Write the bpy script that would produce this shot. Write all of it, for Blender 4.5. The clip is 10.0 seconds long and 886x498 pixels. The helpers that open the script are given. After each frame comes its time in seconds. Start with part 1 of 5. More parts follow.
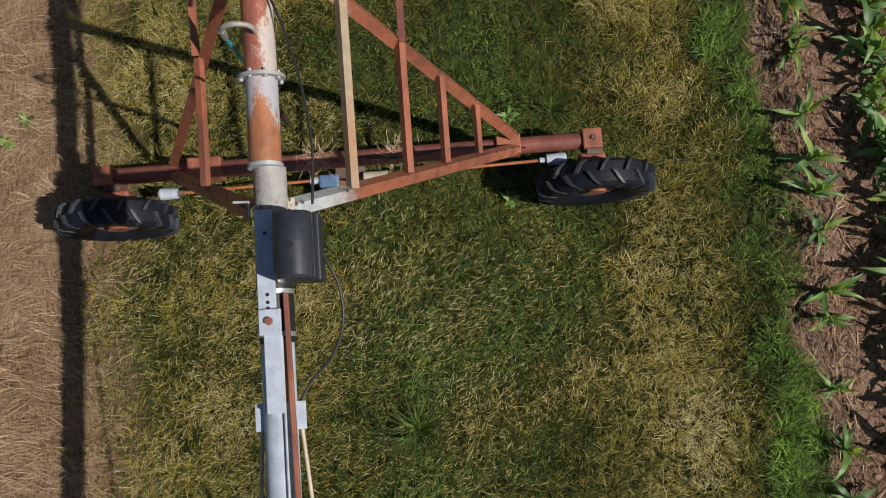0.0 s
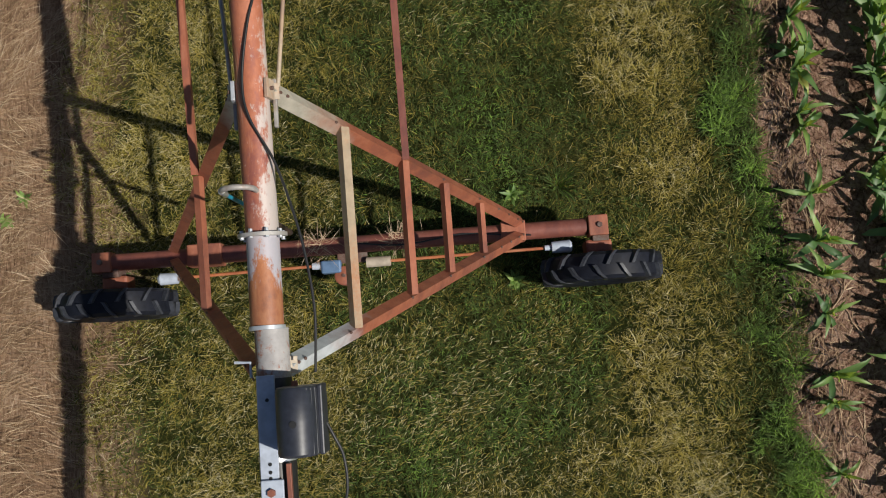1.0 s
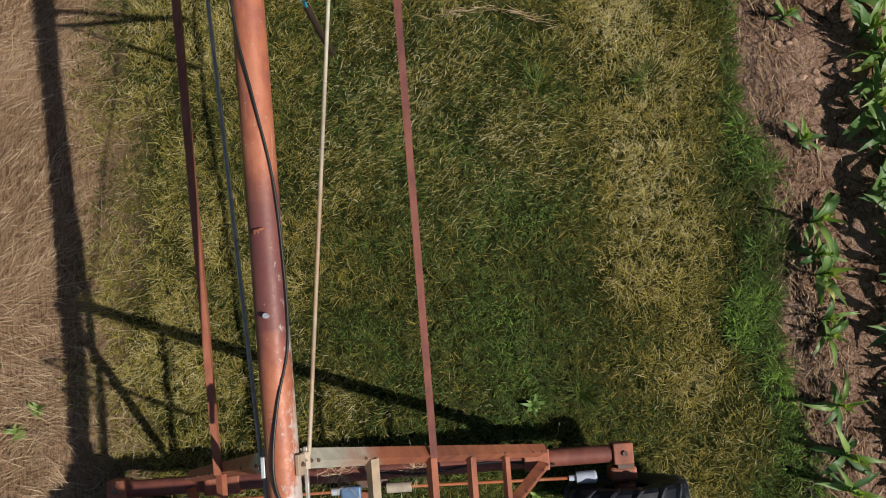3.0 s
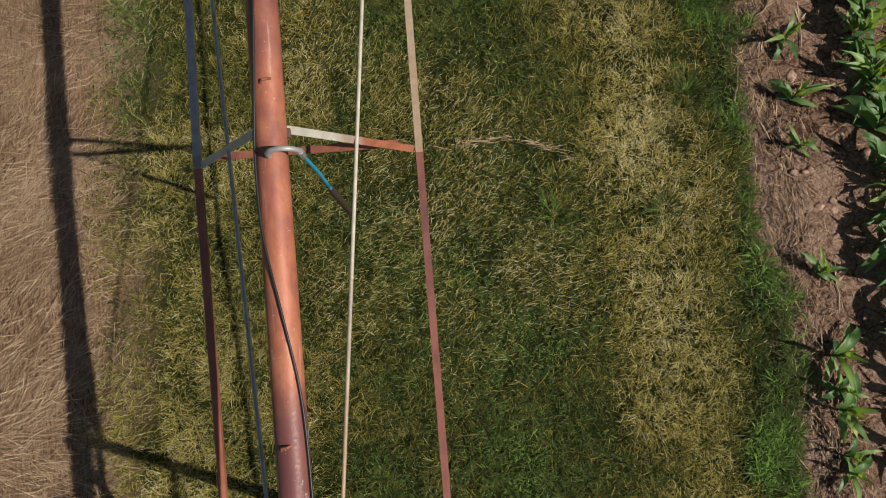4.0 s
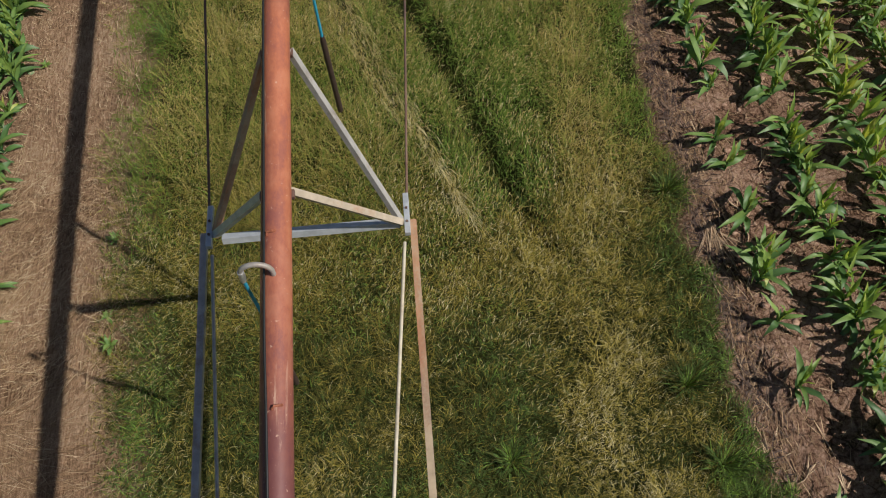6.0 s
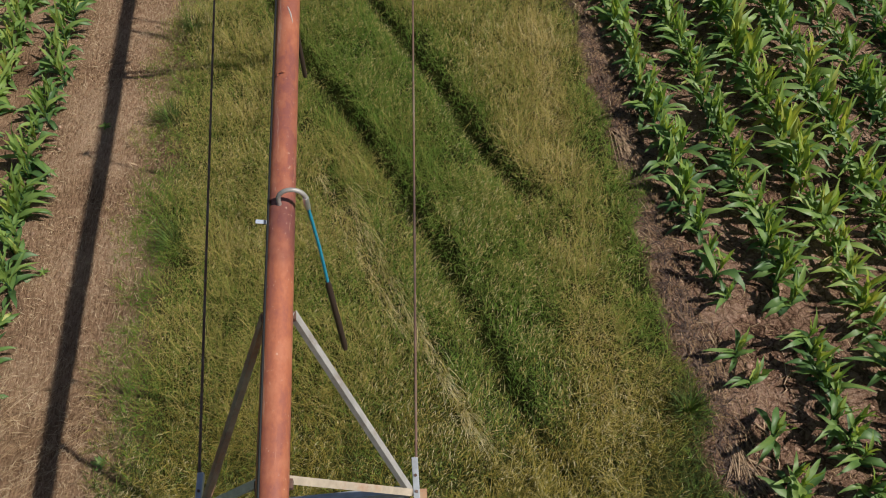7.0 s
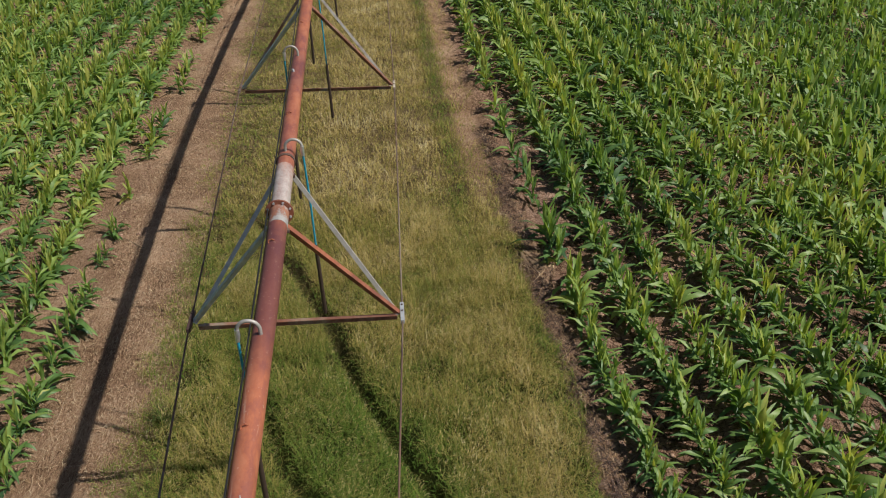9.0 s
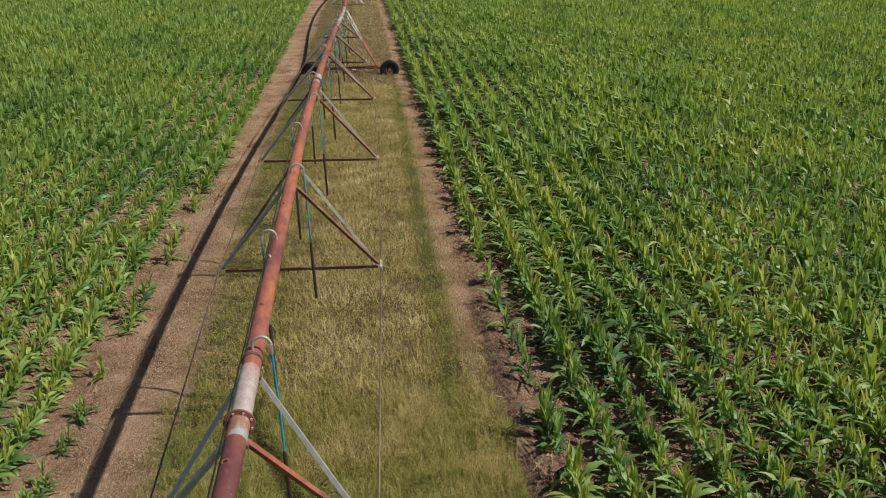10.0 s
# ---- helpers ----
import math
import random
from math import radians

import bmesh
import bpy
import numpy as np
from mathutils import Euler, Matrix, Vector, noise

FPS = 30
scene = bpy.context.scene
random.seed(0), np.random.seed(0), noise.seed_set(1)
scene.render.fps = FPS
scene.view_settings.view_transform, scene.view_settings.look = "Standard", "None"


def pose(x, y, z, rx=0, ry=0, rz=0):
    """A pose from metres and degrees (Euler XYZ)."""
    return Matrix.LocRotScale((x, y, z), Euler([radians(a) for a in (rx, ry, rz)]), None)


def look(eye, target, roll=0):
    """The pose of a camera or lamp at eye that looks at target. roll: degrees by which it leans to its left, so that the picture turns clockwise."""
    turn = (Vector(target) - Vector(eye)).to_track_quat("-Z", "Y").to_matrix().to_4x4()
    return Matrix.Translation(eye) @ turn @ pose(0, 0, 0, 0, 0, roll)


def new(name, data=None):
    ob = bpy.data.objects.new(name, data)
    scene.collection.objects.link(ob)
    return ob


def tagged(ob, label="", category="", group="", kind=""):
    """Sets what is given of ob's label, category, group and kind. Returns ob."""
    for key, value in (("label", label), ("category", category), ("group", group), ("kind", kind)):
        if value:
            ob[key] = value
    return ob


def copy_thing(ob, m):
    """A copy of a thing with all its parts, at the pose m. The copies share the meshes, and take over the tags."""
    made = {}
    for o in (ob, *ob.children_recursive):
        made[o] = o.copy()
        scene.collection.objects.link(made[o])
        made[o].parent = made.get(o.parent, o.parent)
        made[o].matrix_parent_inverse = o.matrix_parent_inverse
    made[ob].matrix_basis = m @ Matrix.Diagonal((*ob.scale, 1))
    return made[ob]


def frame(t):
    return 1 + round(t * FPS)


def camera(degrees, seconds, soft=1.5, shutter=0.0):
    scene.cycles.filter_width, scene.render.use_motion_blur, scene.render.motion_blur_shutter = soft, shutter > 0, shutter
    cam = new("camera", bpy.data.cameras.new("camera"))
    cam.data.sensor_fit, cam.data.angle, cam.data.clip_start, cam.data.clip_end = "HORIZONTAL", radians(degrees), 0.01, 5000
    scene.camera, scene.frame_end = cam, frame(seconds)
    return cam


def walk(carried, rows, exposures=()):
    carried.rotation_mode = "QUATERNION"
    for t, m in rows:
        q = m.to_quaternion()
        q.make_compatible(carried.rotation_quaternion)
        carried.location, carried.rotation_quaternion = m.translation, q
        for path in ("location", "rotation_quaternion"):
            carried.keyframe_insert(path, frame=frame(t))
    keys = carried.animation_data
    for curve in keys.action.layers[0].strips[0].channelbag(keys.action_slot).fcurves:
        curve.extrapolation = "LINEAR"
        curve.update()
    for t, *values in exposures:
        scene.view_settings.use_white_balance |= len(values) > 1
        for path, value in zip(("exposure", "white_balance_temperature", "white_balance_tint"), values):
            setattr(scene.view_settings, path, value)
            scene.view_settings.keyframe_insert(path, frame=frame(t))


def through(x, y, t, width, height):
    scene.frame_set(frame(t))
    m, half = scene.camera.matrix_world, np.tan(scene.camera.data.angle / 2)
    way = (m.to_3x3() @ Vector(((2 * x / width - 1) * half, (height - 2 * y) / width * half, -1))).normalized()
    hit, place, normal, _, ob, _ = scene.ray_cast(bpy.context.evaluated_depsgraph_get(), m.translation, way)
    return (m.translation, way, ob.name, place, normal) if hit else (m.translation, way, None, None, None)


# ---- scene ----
cam = camera(54.05, 10.0, soft=1.05)
PATH = [  # seconds, x, y, z, pitch, roll, yaw
    (0.0, 0.000, 0.000, 7.780, -82.133, 0.190, -4.223),
    (0.5, 0.030, 0.478, 7.791, -83.593, 0.203, -4.222),
    (1.0, 0.043, 0.936, 7.802, -83.667, 0.226, -4.230),
    (1.5, 0.043, 1.404, 7.814, -83.683, 0.238, -4.235),
    (2.0, 0.040, 1.873, 7.833, -83.672, 0.224, -4.248),
    (3.5, -0.041, 3.259, 7.896, -83.270, 0.178, -4.401),
    (4.0, -0.092, 3.692, 7.914, -81.158, 0.128, -4.405),
    (4.5, -0.132, 4.125, 7.924, -76.740, 0.077, -4.412),
    (5.0, -0.154, 4.558, 7.918, -71.772, 0.052, -4.435),
    (5.5, -0.160, 4.979, 7.909, -66.796, 0.046, -4.468),
    (7.0, -0.175, 6.192, 7.927, -51.924, 0.086, -4.311),
    (7.5, -0.168, 6.612, 7.921, -46.857, 0.065, -4.304),
    (8.0, -0.145, 7.031, 7.914, -41.752, 0.008, -4.324),
    (8.5, -0.089, 7.453, 7.908, -36.618, -0.053, -4.334),
    (9.0, -0.008, 7.863, 7.915, -31.463, -0.108, -4.359),
    (9.5, 0.093, 8.280, 7.918, -26.296, -0.151, -4.403),
    (10.0, 0.193, 8.696, 7.920, -21.126, -0.189, -4.447),
]
walk(cam, [(t, pose(x, y, z, 90 + pitch, roll, yaw)) for t, x, y, z, pitch, roll, yaw in PATH])

# ---- world, sun ----
SUN_DIR = Vector((0.725, -0.33, 1.0)).normalized()      # towards the sun
world = bpy.data.worlds.new("sky")
scene.world = world
world.use_nodes = True
wn = world.node_tree.nodes
sky = wn.new("ShaderNodeTexSky")
sky.sky_type, sky.sun_disc = "NISHITA", False
sky.sun_elevation = math.asin(SUN_DIR.z)
sky.sun_rotation = math.atan2(SUN_DIR.x, SUN_DIR.y)
world.node_tree.links.new(sky.outputs[0], wn["Background"].inputs[0])
wn["Background"].inputs[1].default_value = 0.05
sun = new("sun", bpy.data.lights.new("sun", "SUN"))
sun.data.energy, sun.data.angle, sun.data.color = 4.8, radians(0.55), (1.0, 0.95, 0.86)
sun.matrix_world = look(SUN_DIR * 60, (0, 0, 0))
scene.view_settings.exposure = 0.0

rng = np.random.default_rng(7)
S = 0.855        # metres to one unit of the plan below


# ---- materials ----
def material(name, rough=0.8, metal=0.0):
    m = bpy.data.materials.new(name)
    m.use_nodes = True
    b = m.node_tree.nodes["Principled BSDF"]
    b.inputs["Roughness"].default_value, b.inputs["Metallic"].default_value = rough, metal
    return m, m.node_tree, b


def add(nt, kind, **values):
    n = nt.nodes.new("ShaderNode" + kind)
    for k, v in values.items():
        n.inputs[k].default_value = v
    return n


def coords(nt, scale=(1, 1, 1)):
    g = nt.nodes.new("ShaderNodeNewGeometry")
    mp = add(nt, "Mapping", Scale=scale)
    nt.links.new(g.outputs["Position"], mp.inputs["Vector"])
    return mp.outputs[0]


def noise_tex(nt, scale, detail=5.0, rough=0.6, vec=None, stretch=(1, 1, 1)):
    n = add(nt, "TexNoise", Scale=scale, Detail=detail, Roughness=rough)
    nt.links.new(vec or coords(nt, stretch), n.inputs["Vector"])
    return n.outputs["Fac"]


def ramp(nt, fac, stops):
    r = nt.nodes.new("ShaderNodeValToRGB")
    e = r.color_ramp.elements
    while len(e) < len(stops):
        e.new(0.5)
    for el, (p, c) in zip(e, stops):
        el.position, el.color = p, (*c, 1) if len(c) == 3 else c
    nt.links.new(fac, r.inputs[0])
    return r.outputs[0]


def mix(nt, fac, a, b, mode="MIX"):
    m = nt.nodes.new("ShaderNodeMix")
    m.data_type, m.blend_type = "RGBA", mode
    for sock, v in ((m.inputs[0], fac), (m.inputs[6], a), (m.inputs[7], b)):
        if isinstance(v, (int, float)):
            sock.default_value = v
        elif isinstance(v, tuple):
            sock.default_value = (*v, 1)
        else:
            nt.links.new(v, sock)
    return m.outputs[2]


def maths(nt, op, a, b=0.0):
    n = nt.nodes.new("ShaderNodeMath")
    n.operation = op
    for sock, v in zip(n.inputs, (a, b)):
        if isinstance(v, (int, float)):
            sock.default_value = v
        else:
            nt.links.new(v, sock)
    return n.outputs[0]


def bump(nt, b, height, strength=0.4, dist=0.02):
    n = add(nt, "Bump", Strength=strength, Distance=dist)
    nt.links.new(height, n.inputs["Height"])
    nt.links.new(n.outputs[0], b.inputs["Normal"])


def attr(nt, name):
    a = nt.nodes.new("ShaderNodeAttribute")
    a.attribute_name = name
    return a.outputs["Fac"]


def rusted(name, rust, paint, amount, scale=3.0, stretch=(1, 0.35, 1), rough=0.62, metal=0.15, deep=(0.48, 0.55, 0.8), runs=1.1, fade=None, bands=None, lime=None, edge=0.14):
    """Weathered steel: paint or zinc worn through to rust, with runs and fine pitting."""
    m, nt, b = material(name, rough, metal)
    big = noise_tex(nt, scale, 6, 0.65, stretch=stretch)
    fine = noise_tex(nt, 60, 4, 0.7)
    lo = 1.0 - amount
    wear = ramp(nt, maths(nt, "ADD", maths(nt, "MULTIPLY", big, 0.8), maths(nt, "MULTIPLY", fine, 0.2)),
                [(max(0.0, lo * 0.62 + 0.12), (0, 0, 0)), (min(1.0, lo * 0.62 + 0.12 + edge), (1, 1, 1))])
    if fade:      # paint kept at one end of the bar, worn off towards the other
        g = nt.nodes.new("ShaderNodeNewGeometry")
        sx = nt.nodes.new("ShaderNodeSeparateXYZ")
        nt.links.new(g.outputs["Position"], sx.inputs[0])
        k = maths(nt, "DIVIDE", maths(nt, "SUBTRACT", sx.outputs[0], fade[0]), fade[1] - fade[0])
        wear = ramp(nt, maths(nt, "ADD", k, maths(nt, "MULTIPLY", maths(nt, "SUBTRACT", big, 0.5), 1.2)), [(0.2, (0, 0, 0)), (0.85, (1, 1, 1))])
    tone = noise_tex(nt, runs, 4, 0.6, stretch=(1, 0.5, 1))
    dark = tuple(c * k for c, k in zip(rust, deep))
    light = tuple(min(1, c * 1.2) for c in rust)
    r = ramp(nt, tone, [(0.41, dark), (0.5, rust), (0.6, light)])
    patch = noise_tex(nt, 9, 6, 0.7, stretch=(1, 0.45, 1))
    r = mix(nt, 0.45, r, ramp(nt, patch, [(0.4, dark), (0.5, rust), (0.6, tuple(min(1, c * k) for c, k in zip(rust, (1.35, 1.7, 1.9))))]))
    r = mix(nt, 0.22, r, ramp(nt, fine, [(0.3, dark), (0.7, light)]))
    if bands:     # water stains in bands along the pipe
        g = nt.nodes.new("ShaderNodeNewGeometry")
        sy = nt.nodes.new("ShaderNodeSeparateXYZ")
        nt.links.new(g.outputs["Position"], sy.inputs[0])
        k = maths(nt, "ADD", sy.outputs[1], maths(nt, "MULTIPLY", maths(nt, "SUBTRACT", noise_tex(nt, 3, 3, 0.6), 0.5), 0.9))
        r = mix(nt, ramp(nt, maths(nt, "DIVIDE", k, 40.0 * S), [(y / 40.0, (v, v, v)) for y, v in bands]), r, (0.105, 0.037, 0.046))
        specks = maths(nt, "MAXIMUM", ramp(nt, noise_tex(nt, 38, 3, 0.6), [(0.66, (0, 0, 0)), (0.72, (0.7, 0.7, 0.7))]),
                       ramp(nt, noise_tex(nt, 7, 6, 0.7, stretch=(2.5, 0.14, 2.5)), [(0.62, (0, 0, 0)), (0.70, (0.6, 0.6, 0.6))]))
        r = mix(nt, specks, r, (0.56, 0.36, 0.27))
    p = ramp(nt, noise_tex(nt, 14, 4, 0.6), [(0.3, tuple(c * 0.72 for c in paint)), (0.65, paint)])
    c = mix(nt, wear, p, r)
    if lime:      # chalky scale on one side of the pipe near its end
        g = nt.nodes.new("ShaderNodeNewGeometry")
        sx = nt.nodes.new("ShaderNodeSeparateXYZ")
        nt.links.new(g.outputs["Position"], sx.inputs[0])
        off = maths(nt, "SUBTRACT", lime[0], sx.outputs[0])
        if len(lime) > 5:      # on both flanks
            off = maths(nt, "ABSOLUTE", off)
        k = maths(nt, "ADD", maths(nt, "MULTIPLY", off, 1 / lime[4]), maths(nt, "DIVIDE", maths(nt, "SUBTRACT", sx.outputs[1], lime[1]), lime[2]))
        spots = maths(nt, "MULTIPLY", maths(nt, "SUBTRACT", noise_tex(nt, 17, 7, 0.75, stretch=(1, 0.5, 1)), 0.5), 6.0)
        c = mix(nt, ramp(nt, maths(nt, "ADD", k, spots), [(0.1, (0.75, 0.75, 0.75)), (0.7, (0, 0, 0))]), c, p if lime[3] is None else lime[3])
    nt.links.new(c, b.inputs["Base Color"])
    nt.links.new(ramp(nt, fine, [(0.2, (rough - .15,) * 3), (0.8, (min(1, rough + .2),) * 3)]), b.inputs["Roughness"])
    bump(nt, b, fine, 0.25, 0.004)
    return m


RUST = (0.31, 0.10, 0.052)
M_PIPE = rusted("rusty_pipe_steel", (0.40, 0.132, 0.066), (0.50, 0.31, 0.23), 0.9, 2.2, (1, 0.25, 1), 0.5, 0.1, (0.42, 0.42, 0.95), 0.5, None,
                [(3.2, 0), (3.45, 0.8), (4.1, 0.75), (4.4, 0), (5.5, 0.05), (5.75, 0.5), (5.95, 0), (6.2, 0.2), (6.9, 0.85), (7.6, 0.8), (8.3, 0.1), (10.8, 0), (11.2, 0.8), (11.5, 0.05),
                 (14.4, 0.05), (15.2, 0.75), (16.6, 0.85), (16.95, 0.1), (20.0, 0.0), (20.8, 0.4), (21.5, 0), (25.5, 0.0), (27.0, 0.45), (28.5, 0.0), (36, 0.3)], (-0.775, 2.05, 1.4, (0.55, 0.52, 0.49), 0.06))
M_PEEL = rusted("peeling_white_pipe_paint", (0.40, 0.145, 0.06), (0.54, 0.56, 0.6), 0.86, 4.0, (1, 0.3, 1), 0.5, 0.05, lime=(-0.835, 1.53, -0.13, (0.41, 0.45, 0.52), -0.055, True), edge=0.035)
M_CHALK = rusted("chalky_pipe_steel", (0.40, 0.18, 0.12), (0.52, 0.46, 0.44), 0.5, 1.5, (1, 0.3, 1), 0.55, 0.1)
M_BEAM = rusted("dark_red_beam_steel", (0.20, 0.062, 0.042), (0.30, 0.16, 0.12), 0.85, 3, (0.4, 1, 1), 0.6)
M_FLAKED = rusted("flaking_zinc", (0.36, 0.145, 0.08), (0.37, 0.355, 0.35), 0.40, 4.5, (1, 0.6, 1), 0.6, 0.05, edge=0.06)
M_RUST = rusted("rusty_angle_steel", RUST, (0.55, 0.42, 0.34), 0.9, 4, (1, 1, 1), 0.6)
M_LEGL = rusted("left_paint_worn_to_rust", RUST, (0.52, 0.50, 0.44), 0.5, 5, (1, 1, 1), 0.55, 0.15, (0.48, 0.55, 0.8), 1.1, (-0.98, -1.12))
M_LEGN = rusted("chalky_paint_worn_to_rust", RUST, (0.50, 0.53, 0.55), 0.5, 5, (1, 1, 1), 0.55, 0.1, (0.48, 0.55, 0.8), 1.1, (-0.66, -0.34))
M_BEIGE = rusted("beige_weathered_angle_steel", (0.40, 0.22, 0.13), (0.50, 0.42, 0.33), 0.35, 3.0, (1, 0.6, 1), 0.6)
M_TAN = rusted("dusty_tan_angle_steel", (0.36, 0.17, 0.085), (0.40, 0.31, 0.21), 0.45, 2.0, (1, 0.4, 1), 0.6)
M_LEG = rusted("paint_worn_to_rust", RUST, (0.50, 0.46, 0.38), 0.5, 5, (1, 1, 1), 0.55, 0.15, (0.48, 0.55, 0.8), 1.1, (-0.72, -0.34))
M_TIE = rusted("dull_tie_steel", (0.29, 0.11, 0.06), (0.36, 0.29, 0.22), 0.6, 2.5, (1, 0.3, 1), 0.6)
M_ZINC = rusted("dull_zinc", (0.36, 0.2, 0.12), (0.50, 0.53, 0.57), 0.16, 4, (1, 1, 1), 0.45, 0.35)
M_WHITE = rusted("white_painted_steel", (0.42, 0.19, 0.12), (0.43, 0.48, 0.57), 0.13, 5, (1, 0.6, 1), 0.6, 0.0)
M_RODDARK = rusted("dark_rod_steel", (0.16, 0.09, 0.06), (0.3, 0.24, 0.18), 0.6, 1.2, (1, 0.4, 1), 0.65)
M_ROD = rusted("weathered_rod_steel", (0.40, 0.27, 0.17), (0.62, 0.55, 0.43), 0.45, 1.2, (1, 0.4, 1), 0.6)
M_DARK = rusted("dark_rusted_steel", (0.13, 0.07, 0.05), (0.2, 0.17, 0.15), 0.6, 5, (1, 1, 1), 0.75)
M_BLUE = rusted("faded_blue_paint", (0.3, 0.2, 0.15), (0.11, 0.19, 0.32), 0.2, 5, (1, 1, 1), 0.5)
M_ORANGE = rusted("orange_drive_shaft_paint", (0.42, 0.13, 0.05), (0.5, 0.2, 0.1), 0.6, 6, (0.4, 1, 1), 0.55)


def plain(name, colour, rough, metal=0.0, vary=0.25, scale=25.0):
    m, nt, b = material(name, rough, metal)
    n = noise_tex(nt, scale, 5, 0.65)
    nt.links.new(ramp(nt, n, [(0.25, tuple(c * (1 - vary) for c in colour)), (0.75, tuple(min(1, c * (1 + vary)) for c in colour))]),
                 b.inputs["Base Color"])
    bump(nt, b, n, 0.15, 0.003)
    return m


M_TYRE = plain("tyre_rubber", (0.009, 0.0105, 0.017), 0.55, 0, 0.5, 18)
M_LUG = plain("dusty_tyre_lugs", (0.034, 0.037, 0.046), 0.5, 0, 0.6, 22)
for m, g in ((M_TYRE, 0.22), (M_LUG, 0.4)):
    m.node_tree.nodes["Principled BSDF"].inputs["Specular IOR Level"].default_value = g
M_BLACK = plain("black_plastic", (0.024, 0.027, 0.038), 0.42, 0, 0.3, 30)
M_CABLE = plain("black_cable_rubber", (0.016, 0.016, 0.017), 0.45)
M_HOSE = plain("blue_hose_plastic", (0.02, 0.27, 0.42), 0.4)
M_WEIGHT = plain("dark_brown_hose_weight", (0.045, 0.028, 0.022), 0.55)
M_CHROME = plain("bright_hose_clamp", (0.7, 0.72, 0.74), 0.3, 0.8)

M_STRAWWOOD = plain("weathered_stalk", (0.36, 0.25, 0.16), 0.8, 0, 0.45, 14)
M_OUTLET = rusted("weathered_outlet_zinc", (0.30, 0.22, 0.16), (0.40, 0.38, 0.36), 0.35, 6, (1, 1, 1), 0.5, 0.25)

# ground: soil, thatch, straw and field green blend by the zones stored on the sheet
M_GROUND, nt, b = material("field_soil", 0.95)
b.inputs["Specular IOR Level"].default_value = 0.12
clod = noise_tex(nt, 9, 8, 0.7)
fine = noise_tex(nt, 70, 6, 0.7)
big = noise_tex(nt, 0.9, 5, 0.6)
grit = noise_tex(nt, 32, 6, 0.75)
soil = ramp(nt, maths(nt, "ADD", maths(nt, "MULTIPLY", clod, 0.35), maths(nt, "ADD", maths(nt, "MULTIPLY", grit, 0.4), maths(nt, "MULTIPLY", big, 0.25))),
            [(0.42, (0.08, 0.043, 0.027)), (0.49, (0.27, 0.155, 0.105)), (0.59, (0.50, 0.335, 0.25))])
warp = mix(nt, 0.12, coords(nt), nt.nodes.new("ShaderNodeTexNoise").outputs["Color"], "ADD")
crust = add(nt, "TexVoronoi", Scale=6.5, Randomness=1.0)
crust.feature = "DISTANCE_TO_EDGE"
nt.links.new(warp, crust.inputs["Vector"])
crack = ramp(nt, maths(nt, "ADD", crust.outputs["Distance"], maths(nt, "MULTIPLY", maths(nt, "SUBTRACT", big, 0.5), 0.22)), [(0.0, (0.42, 0.40, 0.38)), (0.075, (1, 1, 1))])
soil = mix(nt, 1.0, soil, crack, "MULTIPLY")
fib = noise_tex(nt, 55, 5, 0.75, stretch=(1, 0.16, 1))
straw = ramp(nt, maths(nt, "ADD", maths(nt, "MULTIPLY", fib, 0.6), maths(nt, "MULTIPLY", big, 0.4)),
             [(0.39, (0.15, 0.086, 0.05)), (0.5, (0.37, 0.23, 0.142)), (0.62, (0.57, 0.40, 0.27))])
# thatch near black: the shade down between the blades is in its colour
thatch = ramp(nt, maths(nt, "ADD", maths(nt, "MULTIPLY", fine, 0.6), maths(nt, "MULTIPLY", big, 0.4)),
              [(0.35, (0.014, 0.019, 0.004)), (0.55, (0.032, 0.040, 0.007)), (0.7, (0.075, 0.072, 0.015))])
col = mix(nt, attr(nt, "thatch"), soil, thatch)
col = mix(nt, attr(nt, "straw"), col, straw)
crop = ramp(nt, noise_tex(nt, 3, 6, 0.7), [(0.35, (0.03, 0.06, 0.012)), (0.65, (0.08, 0.15, 0.03))])
col = mix(nt, attr(nt, "crop"), col, crop)
nt.links.new(col, b.inputs["Base Color"])
bump(nt, b, maths(nt, "ADD", maths(nt, "MULTIPLY", crack, 0.12), maths(nt, "ADD", maths(nt, "MULTIPLY", clod, 0.6), maths(nt, "MULTIPLY", grit, 0.4))), 1.0, 0.16)


M_CLOD, nt, b = material("dry_soil_clods", 0.95)
b.inputs["Specular IOR Level"].default_value = 0.12
cl = noise_tex(nt, 24, 4, 0.7)
nt.links.new(ramp(nt, cl, [(0.4, (0.20, 0.115, 0.08)), (0.6, (0.42, 0.28, 0.21))]), b.inputs["Base Color"])


def leaf_material(name, stops, rough=0.5, through=0.3, patch=1.2, gloss=0.3):
    """Leaves coloured by a stored tone (0 to 1), with light passing through them."""
    m, nt, b = material(name, rough)
    t = maths(nt, "ADD", attr(nt, "tone"), maths(nt, "MULTIPLY", maths(nt, "SUBTRACT", noise_tex(nt, patch, 3, 0.6), 0.5), 0.35))
    c = ramp(nt, t, stops)
    b.inputs["Specular IOR Level"].default_value = gloss
    nt.links.new(c, b.inputs["Base Color"])
    tr = nt.nodes.new("ShaderNodeBsdfTranslucent")
    nt.links.new(mix(nt, 1.0, c, (1.0, 1.0, 0.45), "MULTIPLY"), tr.inputs["Color"])
    ms = nt.nodes.new("ShaderNodeMixShader")
    ms.inputs[0].default_value = through
    nt.links.new(b.outputs[0], ms.inputs[1])
    nt.links.new(tr.outputs[0], ms.inputs[2])
    nt.links.new(ms.outputs[0], nt.nodes["Material Output"].inputs[0])
    return m


